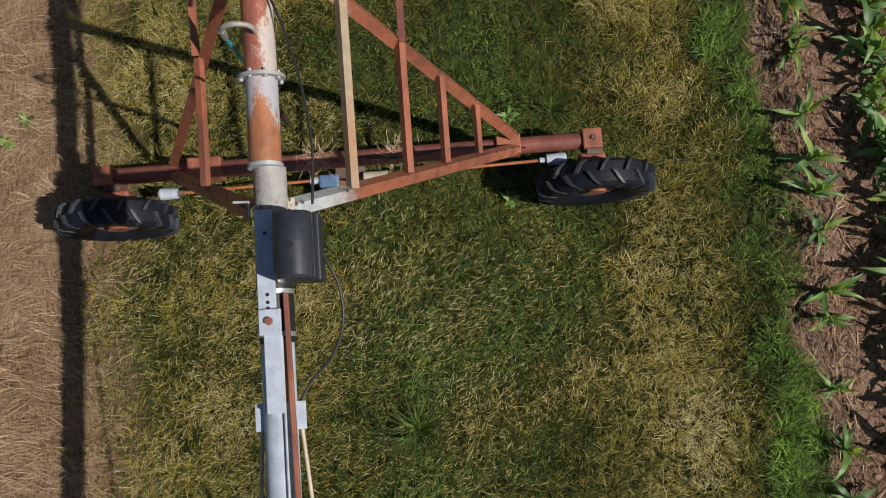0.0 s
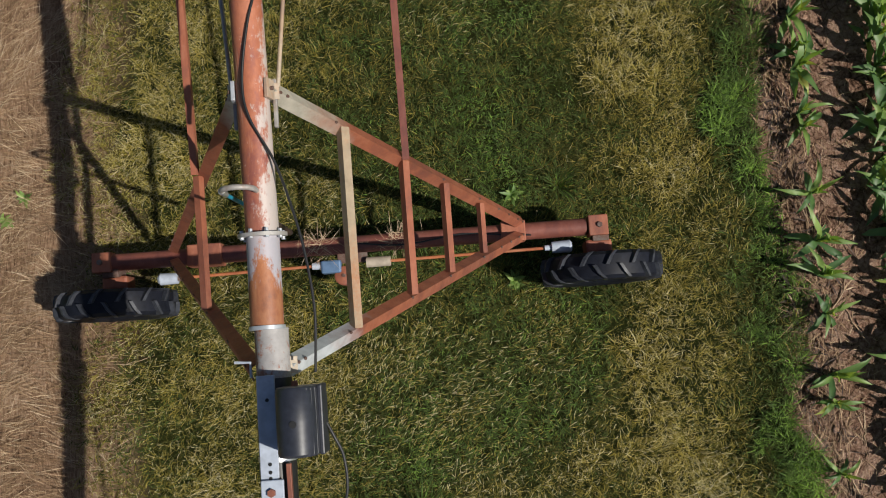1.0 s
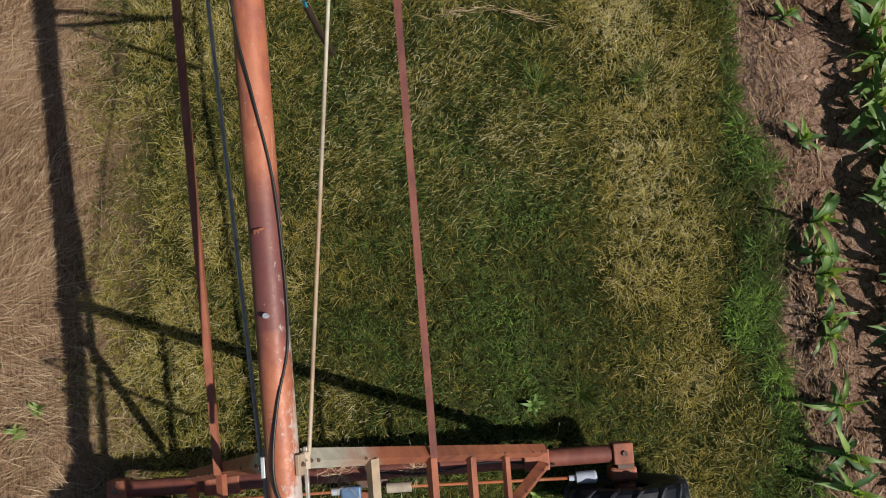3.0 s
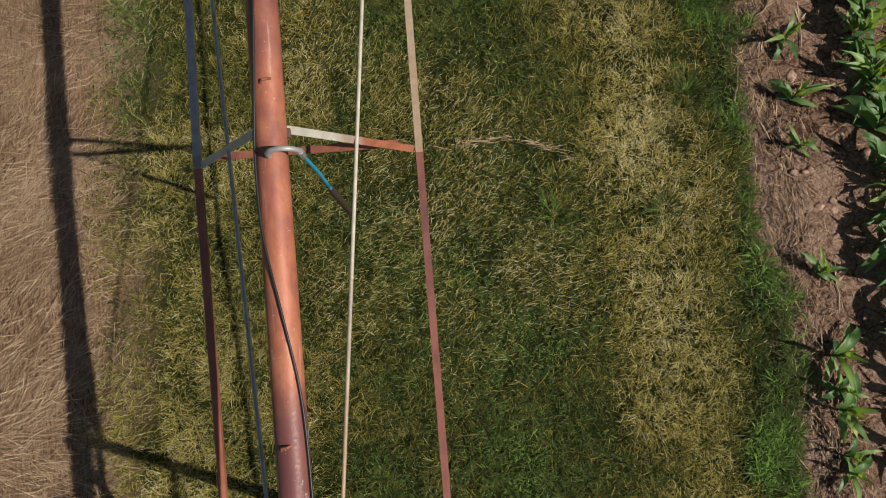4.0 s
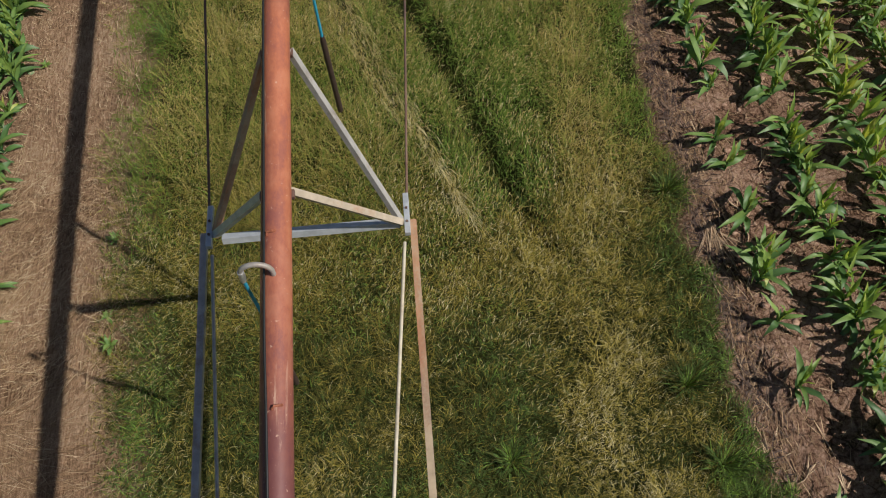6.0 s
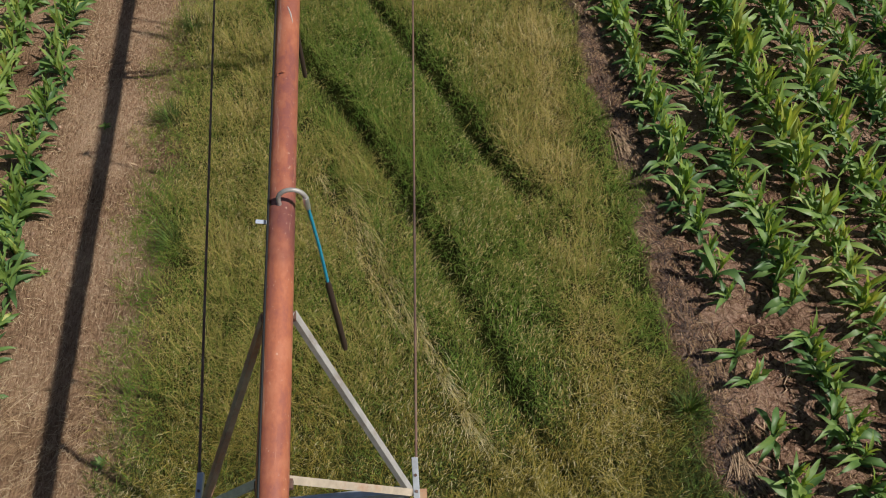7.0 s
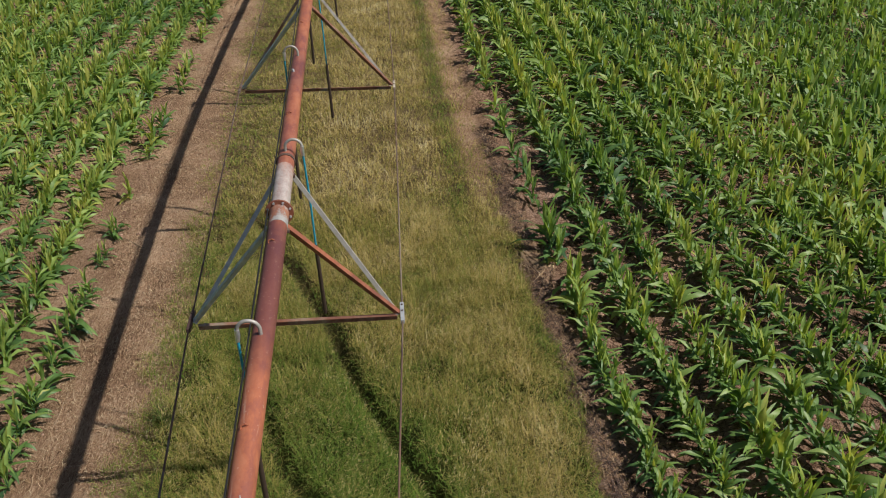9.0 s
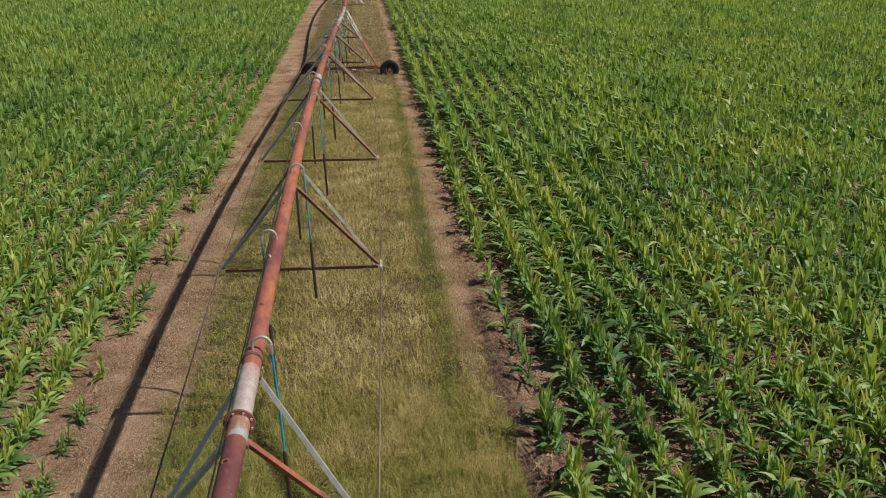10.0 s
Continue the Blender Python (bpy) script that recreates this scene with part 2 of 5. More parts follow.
# the dark stop at 0.26 puts the shade between blades into the colour
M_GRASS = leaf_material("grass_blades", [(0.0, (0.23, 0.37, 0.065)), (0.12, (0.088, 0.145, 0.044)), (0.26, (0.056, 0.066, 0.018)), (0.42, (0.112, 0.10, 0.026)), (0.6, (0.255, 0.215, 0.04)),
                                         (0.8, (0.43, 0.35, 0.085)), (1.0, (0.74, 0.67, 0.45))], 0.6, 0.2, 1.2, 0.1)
M_TALL = leaf_material("tall_grass_blades", [(0.0, (0.13, 0.235, 0.036)), (0.25, (0.176, 0.242, 0.047)), (0.45, (0.285, 0.276, 0.07)), (0.65, (0.45, 0.357, 0.115)),
                                             (0.85, (0.62, 0.48, 0.22)), (1.0, (0.76, 0.68, 0.42))], 0.55, 0.3, 1.2, 0.15)
M_STRAW = leaf_material("dry_straw", [(0.0, (0.18, 0.108, 0.058)), (0.5, (0.42, 0.275, 0.16)), (1.0, (0.68, 0.53, 0.36))], 0.6, 0.12)
M_CORN = leaf_material("corn_leaf", [(0.0, (0.046, 0.118, 0.054)), (0.35, (0.128, 0.248, 0.070)), (0.75, (0.315, 0.45, 0.112)),
                                     (1.0, (0.50, 0.52, 0.13))], 0.5, 0.45, 6.0, 0.7)


# ---- mesh helpers ----
def np_mesh(name, verts, tris, mat, **attrs):
    """A mesh from arrays of corners and triangles, with float values stored on its corners."""
    me = bpy.data.meshes.new(name)
    v, f = np.asarray(verts, np.float32).reshape(-1, 3), np.asarray(tris, np.int32).reshape(-1, 3)
    me.vertices.add(len(v))
    me.vertices.foreach_set("co", (v * S).ravel())
    me.loops.add(f.size)
    me.loops.foreach_set("vertex_index", f.ravel())
    me.polygons.add(len(f))
    me.polygons.foreach_set("loop_start", np.arange(0, f.size, 3, dtype=np.int32))
    for k, val in attrs.items():
        a = me.attributes.new(k, "FLOAT", "POINT")
        a.data.foreach_set("value", np.asarray(val, np.float32).ravel())
    me.update(calc_edges=True)
    me.materials.append(mat)
    return me


def thing(name, label, category, at=(0, 0, 0), group="", kind=""):
    ob = new(name)
    ob.location = Vector(at) * S
    ob.empty_display_size = 0.2
    return tagged(ob, label, category, group, kind)


def part(name, bm, mat, parent, label="", smooth=None):
    me = bpy.data.meshes.new(name)
    if smooth:
        bmesh.ops.recalc_face_normals(bm, faces=bm.faces[:])
        for f in bm.faces:
            f.smooth = True
        for e in bm.edges:
            if len(e.link_faces) == 2 and e.calc_face_angle() > radians(smooth):
                e.smooth = False
    bmesh.ops.scale(bm, vec=(S, S, S), verts=bm.verts[:])
    bm.to_mesh(me)
    bm.free()
    me.materials.append(mat)
    ob = new(name, me)
    ob.parent = parent
    if parent.parent is None:
        ob.matrix_parent_inverse = Matrix.Translation(-parent.location)
    return tagged(ob, label)


def frame_of(p, q, up=(0, 0, 1)):
    """Axes of a bar from p to q: along it, and two across."""
    p, q = Vector(p), Vector(q)
    d = (q - p).normalized()
    s = d.cross(Vector(up))
    if s.length < 1e-4:
        s = d.cross(Vector((0, 1, 0)))
    s.normalize()
    return p, q, d, s, s.cross(d).normalized()


def profile_bar(bm, p, q, outline, up=(0, 0, 1)):
    """Sweeps a closed outline of (side, up) points from p to q."""
    p, q, d, s, u = frame_of(p, q, up)
    rings = [[bm.verts.new(c + s * a + u * h) for a, h in outline] for c in (p, q)]
    n = len(outline)
    for i in range(n):
        bm.faces.new((rings[0][i], rings[0][(i + 1) % n], rings[1][(i + 1) % n], rings[1][i]))
    bm.faces.new(rings[0][::-1])
    bm.faces.new(rings[1])
    return bm


def angle_iron(p, q, w=0.06, t=0.007, up=(0, 0, 1), flip=1):
    """An L-shaped rolled steel bar."""
    o = [(0, 0), (w * flip, 0), (w * flip, -t), (t * flip, -t), (t * flip, -w), (0, -w)]
    bm = profile_bar(bmesh.new(), p, q, o[::-1] if flip > 0 else o, up)
    bmesh.ops.recalc_face_normals(bm, faces=bm.faces[:])
    return bm


def box(c, size, rot=None, bev=0.004, bm=None):
    bm = bm or bmesh.new()
    m = Matrix.Translation(c) @ (rot or Matrix()) @ Matrix.Diagonal((*size, 1))
    r = bmesh.ops.create_cube(bm, size=1.0, matrix=m)
    if bev:
        es = list({e for v in r["verts"] for e in v.link_edges})
        bmesh.ops.bevel(bm, geom=es, offset=min(bev, min(size) * 0.3), segments=2, affect="EDGES", profile=0.5)
    return bm


def tube(points, radius, sides=12, bm=None, cap=True):
    """A round bar or hose along a line of points; radius may differ from point to point."""
    bm = bm or bmesh.new()
    pts = [Vector(p) for p in points]
    rad = radius if isinstance(radius, (list, tuple)) else [radius] * len(pts)
    rings, side = [], None
    for i, p in enumerate(pts):
        d = (pts[min(i + 1, len(pts) - 1)] - pts[max(i - 1, 0)]).normalized()
        if side is None:
            side = d.cross(Vector((0.3, 0.2, 1))).normalized()
        side = (side - d * side.dot(d)).normalized()
        up = d.cross(side)
        rings.append([bm.verts.new(p + (side * math.cos(a) + up * math.sin(a)) * rad[i])
                      for a in (2 * math.pi * k / sides for k in range(sides))])
    for a, c in zip(rings, rings[1:]):
        for k in range(sides):
            bm.faces.new((a[k], a[(k + 1) % sides], c[(k + 1) % sides], c[k]))
    if cap:
        bm.faces.new(rings[0][::-1])
        bm.faces.new(rings[-1])
    return bm


def bolt(c, axis, r=0.014, h=0.016, bm=None):
    bm = bm or bmesh.new()
    m = Vector(axis).to_track_quat("Z", "Y").to_matrix().to_4x4()
    bmesh.ops.create_cone(bm, cap_ends=True, segments=6, radius1=r, radius2=r * 0.92, depth=h, matrix=Matrix.Translation(c) @ m)
    return bm


# ---- ground ----
def edge_right(y):
    return np.interp(y, [-10, 2, 4.5, 8, 11, 16, 20, 24, 32, 60, 84, 130], [3.8, 3.62, 3.45, 3.38, 3.2, 3.04, 2.85, 2.65, 2.4, 2.1, 1.6, 0.9])


def edge_straw(y):
    return np.interp(y, [-10, 1, 5, 9, 14, 20, 28, 36, 50, 130], [-3.6, -3.68, -3.65, -3.62, -3.95, -3.95, -4.1, -4.45, -4.6, -5.6])


def edge_left(y):
    return np.interp(y, [-10, 12, 17, 28, 39, 64, 130], [-5.2, -5.2, -5.35, -5.5, -5.9, -6.0, -7.0])


def pipe_x(y):
    return np.interp(y, [-70, 2, 6, 16, 22, 28, 37, 45, 63, 90], [-0.95, -0.985, -1.03, -1.07, -1.15, -1.23, -1.28, -1.34, -1.46, -1.6])


def pipe_z(y):
    return np.interp(y, *PIPE_KNOTS)


# rounded heights of the bowed pipe, and the wheel ruts that cross the grass
KY = np.array([1.8, 6.8, 11.2, 17.3, 24.3, 31, 38.4, 45.4, 53, 63])
KZ = np.array([4.03, 4.33, 4.6, 4.93, 5.15, 5.25, 5.15, 4.85, 4.45, 4.05])
fit_z = np.polyfit(KY, KZ, 4)
ky = np.linspace(1.8, 63.4, 80)
PIPE_KNOTS = (np.concatenate([ky, 65 + ky]), np.concatenate([np.polyval(fit_z, ky)] * 2))
RUT_A = np.array([(-2.6, 25.5), (-1.2, 22.2), (-0.6, 20.4), (-0.1, 19.1), (0.52, 17.8), (0.78, 17.05), (1.24, 15.9), (1.6, 15.2)])
RUT_B = np.array([(-2.4, 20.6), (-1.52, 18.35), (-1.07, 17.5), (-0.65, 16.6), (-0.25, 15.7), (0.18, 14.6), (0.57, 13.5), (0.95, 12.3), (1.25, 11.6), (1.49, 11.0)])
RUT_C = np.array([(-1.24, 15.8), (-0.88, 14.85), (-0.55, 14.0), (-0.2, 13.2)])


STREAK_A = np.array([(-1.36, 15.94), (-1.04, 15.1), (-0.72, 14.3), (-0.35, 13.33)])
STREAK_B = np.array([(-1.0, 15.7), (-0.74, 14.85), (-0.4, 14.0), (-0.05, 13.05), (0.26, 12.3), (0.59, 11.5)])
STREAK_C = np.array([(0.9, 20.2), (1.25, 17.8), (1.55, 16.2), (1.75, 14.6), (2.0, 11.0)])
STREAK_D = np.array([(2.0, 1.3), (1.95, 0.7), (1.9, 0.3), (1.49, -0.16), (0.89, -0.46), (-0.05, -0.67)])


def away(x, y, line):
    """Distance of points from a bent line."""
    best = np.full(np.shape(x), 1e9)
    for (ax, ay), (bx, by) in zip(line, line[1:]):
        dx, dy = bx - ax, by - ay
        k = np.clip(((x - ax) * dx + (y - ay) * dy) / (dx * dx + dy * dy), 0, 1)
        best = np.minimum(best, np.hypot(x - ax - k * dx, y - ay - k * dy))
    return best


def wavy(x, y, size, seed):
    """Smooth random field from a few turned waves, about -1 to 1."""
    r = np.random.default_rng(seed)
    out = np.zeros(np.shape(x))
    for k in range(9):
        a, ph, f = r.uniform(0, 2 * np.pi), r.uniform(0, 2 * np.pi), r.uniform(0.6, 1.9) / size
        out = out + np.sin(2 * np.pi * f * (x * np.cos(a) + y * np.sin(a)) + ph)
    return out / 3.2


def lattice(x, y, size, seed):
    """Smooth random field from a lattice of random values, 0 to 1."""
    u, v = x / size + seed * 17.3, y / size - seed * 9.1
    i, j = np.floor(u), np.floor(v)
    a, b = u - i, v - j
    a, b = a * a * (3 - 2 * a), b * b * (3 - 2 * b)

    def h(p, q):
        return np.modf(np.abs(np.sin(p * 127.1 + q * 311.7 + seed * 74.7) * 43758.5453))[0]
    return (h(i, j) * (1 - a) + h(i + 1, j) * a) * (1 - b) + (h(i, j + 1) * (1 - a) + h(i + 1, j + 1) * a) * b


def clumps(x, y, size, seed):
    """Uneven tussocks at three scales, 0 to 1."""
    return 0.55 * lattice(x, y, size, seed) + 0.3 * lattice(x, y, size / 2.1, seed + 1) + 0.15 * lattice(x, y, size / 4.3, seed + 2)


WHEEL_L, WHEEL_R, WHEEL_Y = (-3.2, 0.44), (1.63, 0.57), 1.73


def ground_z(x, y):
    z = 0.025 * wavy(x, y, 1.3, 1) + 0.012 * wavy(x, y, 0.45, 2) + 0.03 * wavy(x, y, 7, 3)
    z = z - 0.19 * np.exp(-(((x - WHEEL_L[0]) / 0.5) ** 2 + ((y - WHEEL_Y) / 0.28) ** 2))
    z = z - 0.03 * np.exp(-(((x - WHEEL_R[0]) / 0.5) ** 2 + ((y - WHEEL_Y) / 0.28) ** 2))
    inside = (x > edge_straw(y)) & (x < edge_right(y))
    for line, d in ((RUT_A, 0.22), (RUT_B, 0.18)):
        z = z - d * np.exp(-(away(x, y, line) / 0.14) ** 2)
    # the bare track lies a little lower than the meadow
    z = z - np.interp(y, [3, 6, 9.4, 12.4, 16.4, 20], [0, 0.06, 0.12, 0.15, 0.05, 0]) * np.clip((edge_straw(y) + 0.3 - x) / 0.6, 0, 1)
    rows_r = np.where((x > edge_right(y) + 0.1) & (y < 45), 0.035 * np.cos(2 * np.pi * (x + 0.018 * y - 4.1) / 0.76), 0)
    return np.where(inside, z, z + rows_r)


def steps(stops):
    out = [np.arange(a, b, s) for a, b, s in stops]
    return np.concatenate([*out, [stops[-1][1]]])


gx = steps([(-700, -120, 60), (-120, -24, 8), (-24, -8, 0.6), (-8, 8.5, 0.14), (8.5, 24, 0.6), (24, 120, 8), (120, 700, 60)])
gy = steps([(-300, -30, 45), (-30, -4, 2), (-4, 26, 0.14), (26, 50, 0.4), (50, 130, 2), (130, 300, 20), (300, 1200, 90)])
X, Y = np.meshgrid(gx, gy)
Z = ground_z(X, Y)
nx, ny = len(gx), len(gy)
ii = (np.arange(ny - 1)[:, None] * nx + np.arange(nx - 1)[None, :]).ravel()
tris = np.concatenate([np.stack([ii, ii + 1, ii + nx + 1], 1), np.stack([ii, ii + nx + 1, ii + nx], 1)])


def soft(v, w):
    return np.clip(v / w + 0.5, 0, 1)


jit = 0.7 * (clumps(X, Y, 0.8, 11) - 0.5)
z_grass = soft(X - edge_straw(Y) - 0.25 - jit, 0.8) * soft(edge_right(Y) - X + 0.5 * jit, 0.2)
z_straw = soft(edge_straw(Y) + 0.25 - X + jit, 0.8) * soft(X - edge_left(Y) + 0.1, 0.5) * np.interp(Y, [8, 14, 40], [1.0, 0.97, 0.95])
track = np.interp(Y, [24, 30], [0, 1]) * soft(0.36 - np.abs(X - np.interp(Y, [25, 45, 84, 130], [2.36, 2.06, 1.5, 0.8])) + 0.5 * jit, 0.3)
z_straw = np.maximum(z_straw, track)
z_straw = np.maximum(z_straw, 0.35 * z_grass * np.interp(Y, [20, 28], [0, 1]))      # dry thatch further on
z_straw = np.maximum(z_straw, 0.85 * soft(edge_left(Y) - X, 0.6) * np.clip(0.8 + 0.4 * wavy(X, Y, 1.1, 6), 0, 1))
side_r, side_l = np.interp(Y, [0, 40, 42, 79, 81], [28, 28, 44, 44, 62]), np.interp(Y, [0, 40, 42, 79, 81], [-22, -22, -35, -35, -48])
z_crop = np.maximum(soft(Y - 116, 4), np.maximum(soft(X - side_r, 2), soft(side_l - X, 2))) * np.maximum(soft(X - edge_right(Y) - 0.5, 1), soft(edge_left(Y) - 0.5 - X, 1))
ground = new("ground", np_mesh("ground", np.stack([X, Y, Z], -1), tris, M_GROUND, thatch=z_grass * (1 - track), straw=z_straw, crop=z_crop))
for p in ground.data.polygons:
    p.use_smooth = True
tagged(ground, "reddish brown farm soil with dry straw and thatch", "ground", kind="structure")


# ---- vegetation ----
def blades(x, y, length, width, lean, turn, tone, z0=None, arch=0.55, dry=0.2):
    """Four-cornered bent blades: base, two sides at mid length, tip. lean: tilt from upright at the tip, radians."""
    n = len(x)
    base = np.stack([x, y, (ground_z(x, y) if z0 is None else z0) - 0.01], 1)
    d = np.stack([np.cos(turn), np.sin(turn), np.zeros(n)], 1)
    s = np.stack([-np.sin(turn), np.cos(turn), np.zeros(n)], 1)
    up = np.array([0, 0, 1.0])
    l1 = (lean * arch)[:, None]
    l2 = (lean * (1.25 if arch < 0.9 else 1.02))[:, None]
    L = length[:, None]
    mid = base + 0.5 * L * (np.sin(l1) * d + np.cos(l1) * up)
    tip = mid + 0.55 * L * (np.sin(l2) * d + np.cos(l2) * up)
    tip[:, 2] = np.maximum(tip[:, 2], base[:, 2] + 0.012)
    w = width[:, None] * 0.5 * s
    v = np.stack([base, mid - w, mid + w, tip], 1)
    i = (np.arange(n) * 4)[:, None]
    f = np.stack([i + [0, 1, 2], i + [1, 3, 2]], 1)
    # blades dry out from the tip; the foot's shade is put into tone
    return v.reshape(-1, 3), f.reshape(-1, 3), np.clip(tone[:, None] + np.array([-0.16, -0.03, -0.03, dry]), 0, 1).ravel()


def scatter(x0, x1, y0, y1, per_m2):
    n = int((x1 - x0) * (y1 - y0) * per_m2)
    return rng.uniform(x0, x1, n), rng.uniform(y0, y1, n)


def rut_depth(x, y):
    return np.minimum(np.minimum(away(x, y, RUT_A), away(x, y, RUT_B)), away(x, y, RUT_C) + 0.08)


def sward(name, y0, y1, per_m2, wide, label, mat, lift=0.0, heads=0.0, size=0.3, under=0.0):
    x, y = scatter(-5.0, 3.9, y0, y1, per_m2)
    edge_j = 0.34 * (clumps(x, y, 0.8, 11) - 0.5) * 2
    keep = (x > edge_straw(y) - 0.2 + edge_j) & (x < edge_right(y) + 0.05 + edge_j)
    x, y, edge_j = x[keep], y[keep], edge_j[keep]
    # thin out along the wheel ruts, between the tussocks and on the bare track
    rd = rut_depth(x, y)
    rut_on = np.interp(y, [9.5, 12, 24, 26], [0, 1, 1, 0])
    tuss = clumps(x, y, size, 12)
    big = clumps(x, y, 1.3, 14)
    thin = 1 - rut_on * 0.55 * np.exp(-(rd / 0.17) ** 2)
    thin *= np.interp(lattice(x, y, 0.09, 19), [0.1, 0.45], [0.2 if y0 < 20 else 0.8, 1.0])
    thin *= np.interp(tuss, [0.2, 0.4, 0.5], [0.3, 0.75, 1.0]) if y0 < 20 else np.interp(tuss, [0.2, 0.5], [0.6, 1.0])
    thin *= 1 - np.interp(y, [24, 30], [0, 1]) * 0.9 * np.exp(-((x - np.interp(y, [25, 45, 84, 130], [2.36, 2.06, 1.5, 0.8])) / 0.3) ** 2)
    thin *= 1 - 0.85 * np.exp(-(((x - WHEEL_L[0]) / 0.55) ** 2 + ((y - WHEEL_Y) / 0.17) ** 2) ** 3)
    thin *= 1 - 0.85 * np.exp(-(((x - WHEEL_R[0]) / 0.55) ** 2 + ((y - WHEEL_Y) / 0.17) ** 2) ** 3)
    thin *= np.clip((x - edge_straw(y) + 0.25 - edge_j) / 0.9, 0.1, 1)
    thin *= np.clip(np.minimum(y - y0, y1 - y) / 2.0, 0, 1)      # stands run into each other
    keep = rng.random(len(x)) < thin
    x, y, rd, rut_on, tuss, big = (q[keep] for q in (x, y, rd, rut_on, tuss, big))
    n = len(x)
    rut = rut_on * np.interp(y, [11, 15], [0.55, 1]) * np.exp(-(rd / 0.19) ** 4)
    rut *= np.where(away(x, y, RUT_B) < away(x, y, RUT_A), np.interp(y, [12.5, 15.5], [0.45, 0.8]), 1.0)    # the second rut is shallower and less shaded in tone
    er = edge_right(y) - x
    verge = np.exp(-(np.maximum(er - 1.1 * (clumps(x, y, 0.6, 17) - 0.33), 0) / 0.15) ** 2) * np.interp(y, [10, 13, 26], [1, 0.25, 0.1]) * np.clip(np.interp(y, [5, 9], [0.9, 0.7]) + 2.2 * (clumps(x, y, 0.9, 13) - 0.5), 0, 1)
    tall = np.interp(y, [9, 13, 22, 30, 90], [0, 1, 1, 0.8, 0.7]) * np.interp(x, [-3.6, -2.6, 1.8, 2.9], [0.25, 1, 1, 0.2])
    tone = 0.45 + 0.55 * (big - 0.5) + 0.45 * (tuss - 0.5) * np.interp(y, [8, 14], [1, 0.85])
    tone -= 0.14 * np.interp(x, [-1.3, -0.7, 0.6, 2.1], [0.2, 1, 1, 0]) * np.interp(y, [0, 1.5, 3, 8, 11], [1.15, 0.9, 0.45, 0.45, 0])
    # the yellowed wheel track along the field, and the golden far stretch
    tone += np.interp(y, [1, 4, 9, 12], [0.38, 0.30, 0.30, 0.14]) * np.exp(-((x - np.interp(y, [-4, -0.5, 1, 2.7, 3.6, 6, 9, 12, 20], [2.1, 2.42, 2.58, 2.5, 2.28, 2.25, 1.9, 1.9, 2.2])) / 0.5) ** 2) * np.clip(0.5 + 1.1 * clumps(x, y, 0.7, 27), 0.4, 1.2)
    tone += 0.22 * np.interp(y, [19, 27], [0, 1]) * np.interp(x, [-3.5, -1, 1.1, 1.5], [0.3, 1, 1, 0])
    tone -= 0.18 * np.interp(y, [19, 23], [0, 1]) * np.interp(x, [-2.6, -1.5], [1, 0])
    tone -= 0.5 * np.exp(-((x - np.interp(y, [28, 60], [1.7, 1.42])) / 0.24) ** 2) * np.interp(y, [23, 28], [0, 1]) * np.clip(0.8 + 0.4 * wavy(x, y, 1.2, 16), 0, 1)
    tone -= 0.10 * np.interp(y, [10.5, 13, 19, 22], [0, 1, 1, 0]) * np.interp(x, [-2, -1, 1.5, 2.2], [0, 1, 1, 0])
    lush = np.interp(y, [10, 12, 20, 24], [0, 1, 1, 0]) * soft(x - np.interp(y, RUT_B[::-1, 1], RUT_B[::-1, 0]), 0.5) * soft(np.interp(y, RUT_A[::-1, 1], RUT_A[::-1, 0]) + 0.3 - x, 0.5)
    tone -= 0.24 * lush
    # short green grass in the ruts, their banks' shade put into the tone
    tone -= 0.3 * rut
    tone += 0.03 * np.interp(y, [11, 13, 18, 20], [0, 1, 1, 0]) * soft(np.interp(y, RUT_B[::-1, 1], RUT_B[::-1, 0]) - x - 0.15, 0.4)
    tone += 0.13 * np.interp(x, [-1.4, -0.9], [1, 0]) * np.interp(y, [8, 11], [1, 0])
    tone += 0.12 * np.interp(x, [-4, -2.6, -1.0], [1, 0.9, 0.15]) * np.interp(y, [0, 5, 9, 12], [1.1, 1, 0.8, 0.3])
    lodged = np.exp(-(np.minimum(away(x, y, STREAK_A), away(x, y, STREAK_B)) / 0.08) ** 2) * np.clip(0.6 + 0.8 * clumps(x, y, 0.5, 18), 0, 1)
    # darker line beside each lodged streak: its shadow put into the tone
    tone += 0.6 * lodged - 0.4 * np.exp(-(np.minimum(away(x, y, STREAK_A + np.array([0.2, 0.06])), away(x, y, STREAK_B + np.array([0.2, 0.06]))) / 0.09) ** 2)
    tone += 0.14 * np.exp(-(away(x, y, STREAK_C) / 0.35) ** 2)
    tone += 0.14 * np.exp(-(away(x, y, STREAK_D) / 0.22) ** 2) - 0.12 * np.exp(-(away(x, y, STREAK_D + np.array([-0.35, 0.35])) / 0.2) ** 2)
    tone += 0.08 * np.interp(y, [13, 15, 23, 25], [0, 1, 1, 0]) * np.interp(x, [1.0, 1.4, 2.3, 2.6], [0, 1, 1, 0])
    leafy = np.exp(-((x - edge_straw(y) - 0.3) / 0.45) ** 2) * np.clip(3.6 * (clumps(x, y, 0.9, 15) - 0.34), 0, 1) * np.interp(y, [5, 9, 18, 22], [0.4, 1, 1, 0])
    tone -= 0.38 * leafy
    tone += 0.22 * np.exp(-np.maximum(x - edge_straw(y), 0) / 0.35) * np.interp(y, [10, 13], [1, 0.4])
    tone = tone * (1 - 0.9 * verge) - 0.08 * verge
    tone += 0.08 * np.interp(y, [10, 14, 24, 60], [0, 0, 1, 1]) - 0.05 * np.interp(y, [10, 13, 20, 24], [0, 1, 1, 0])
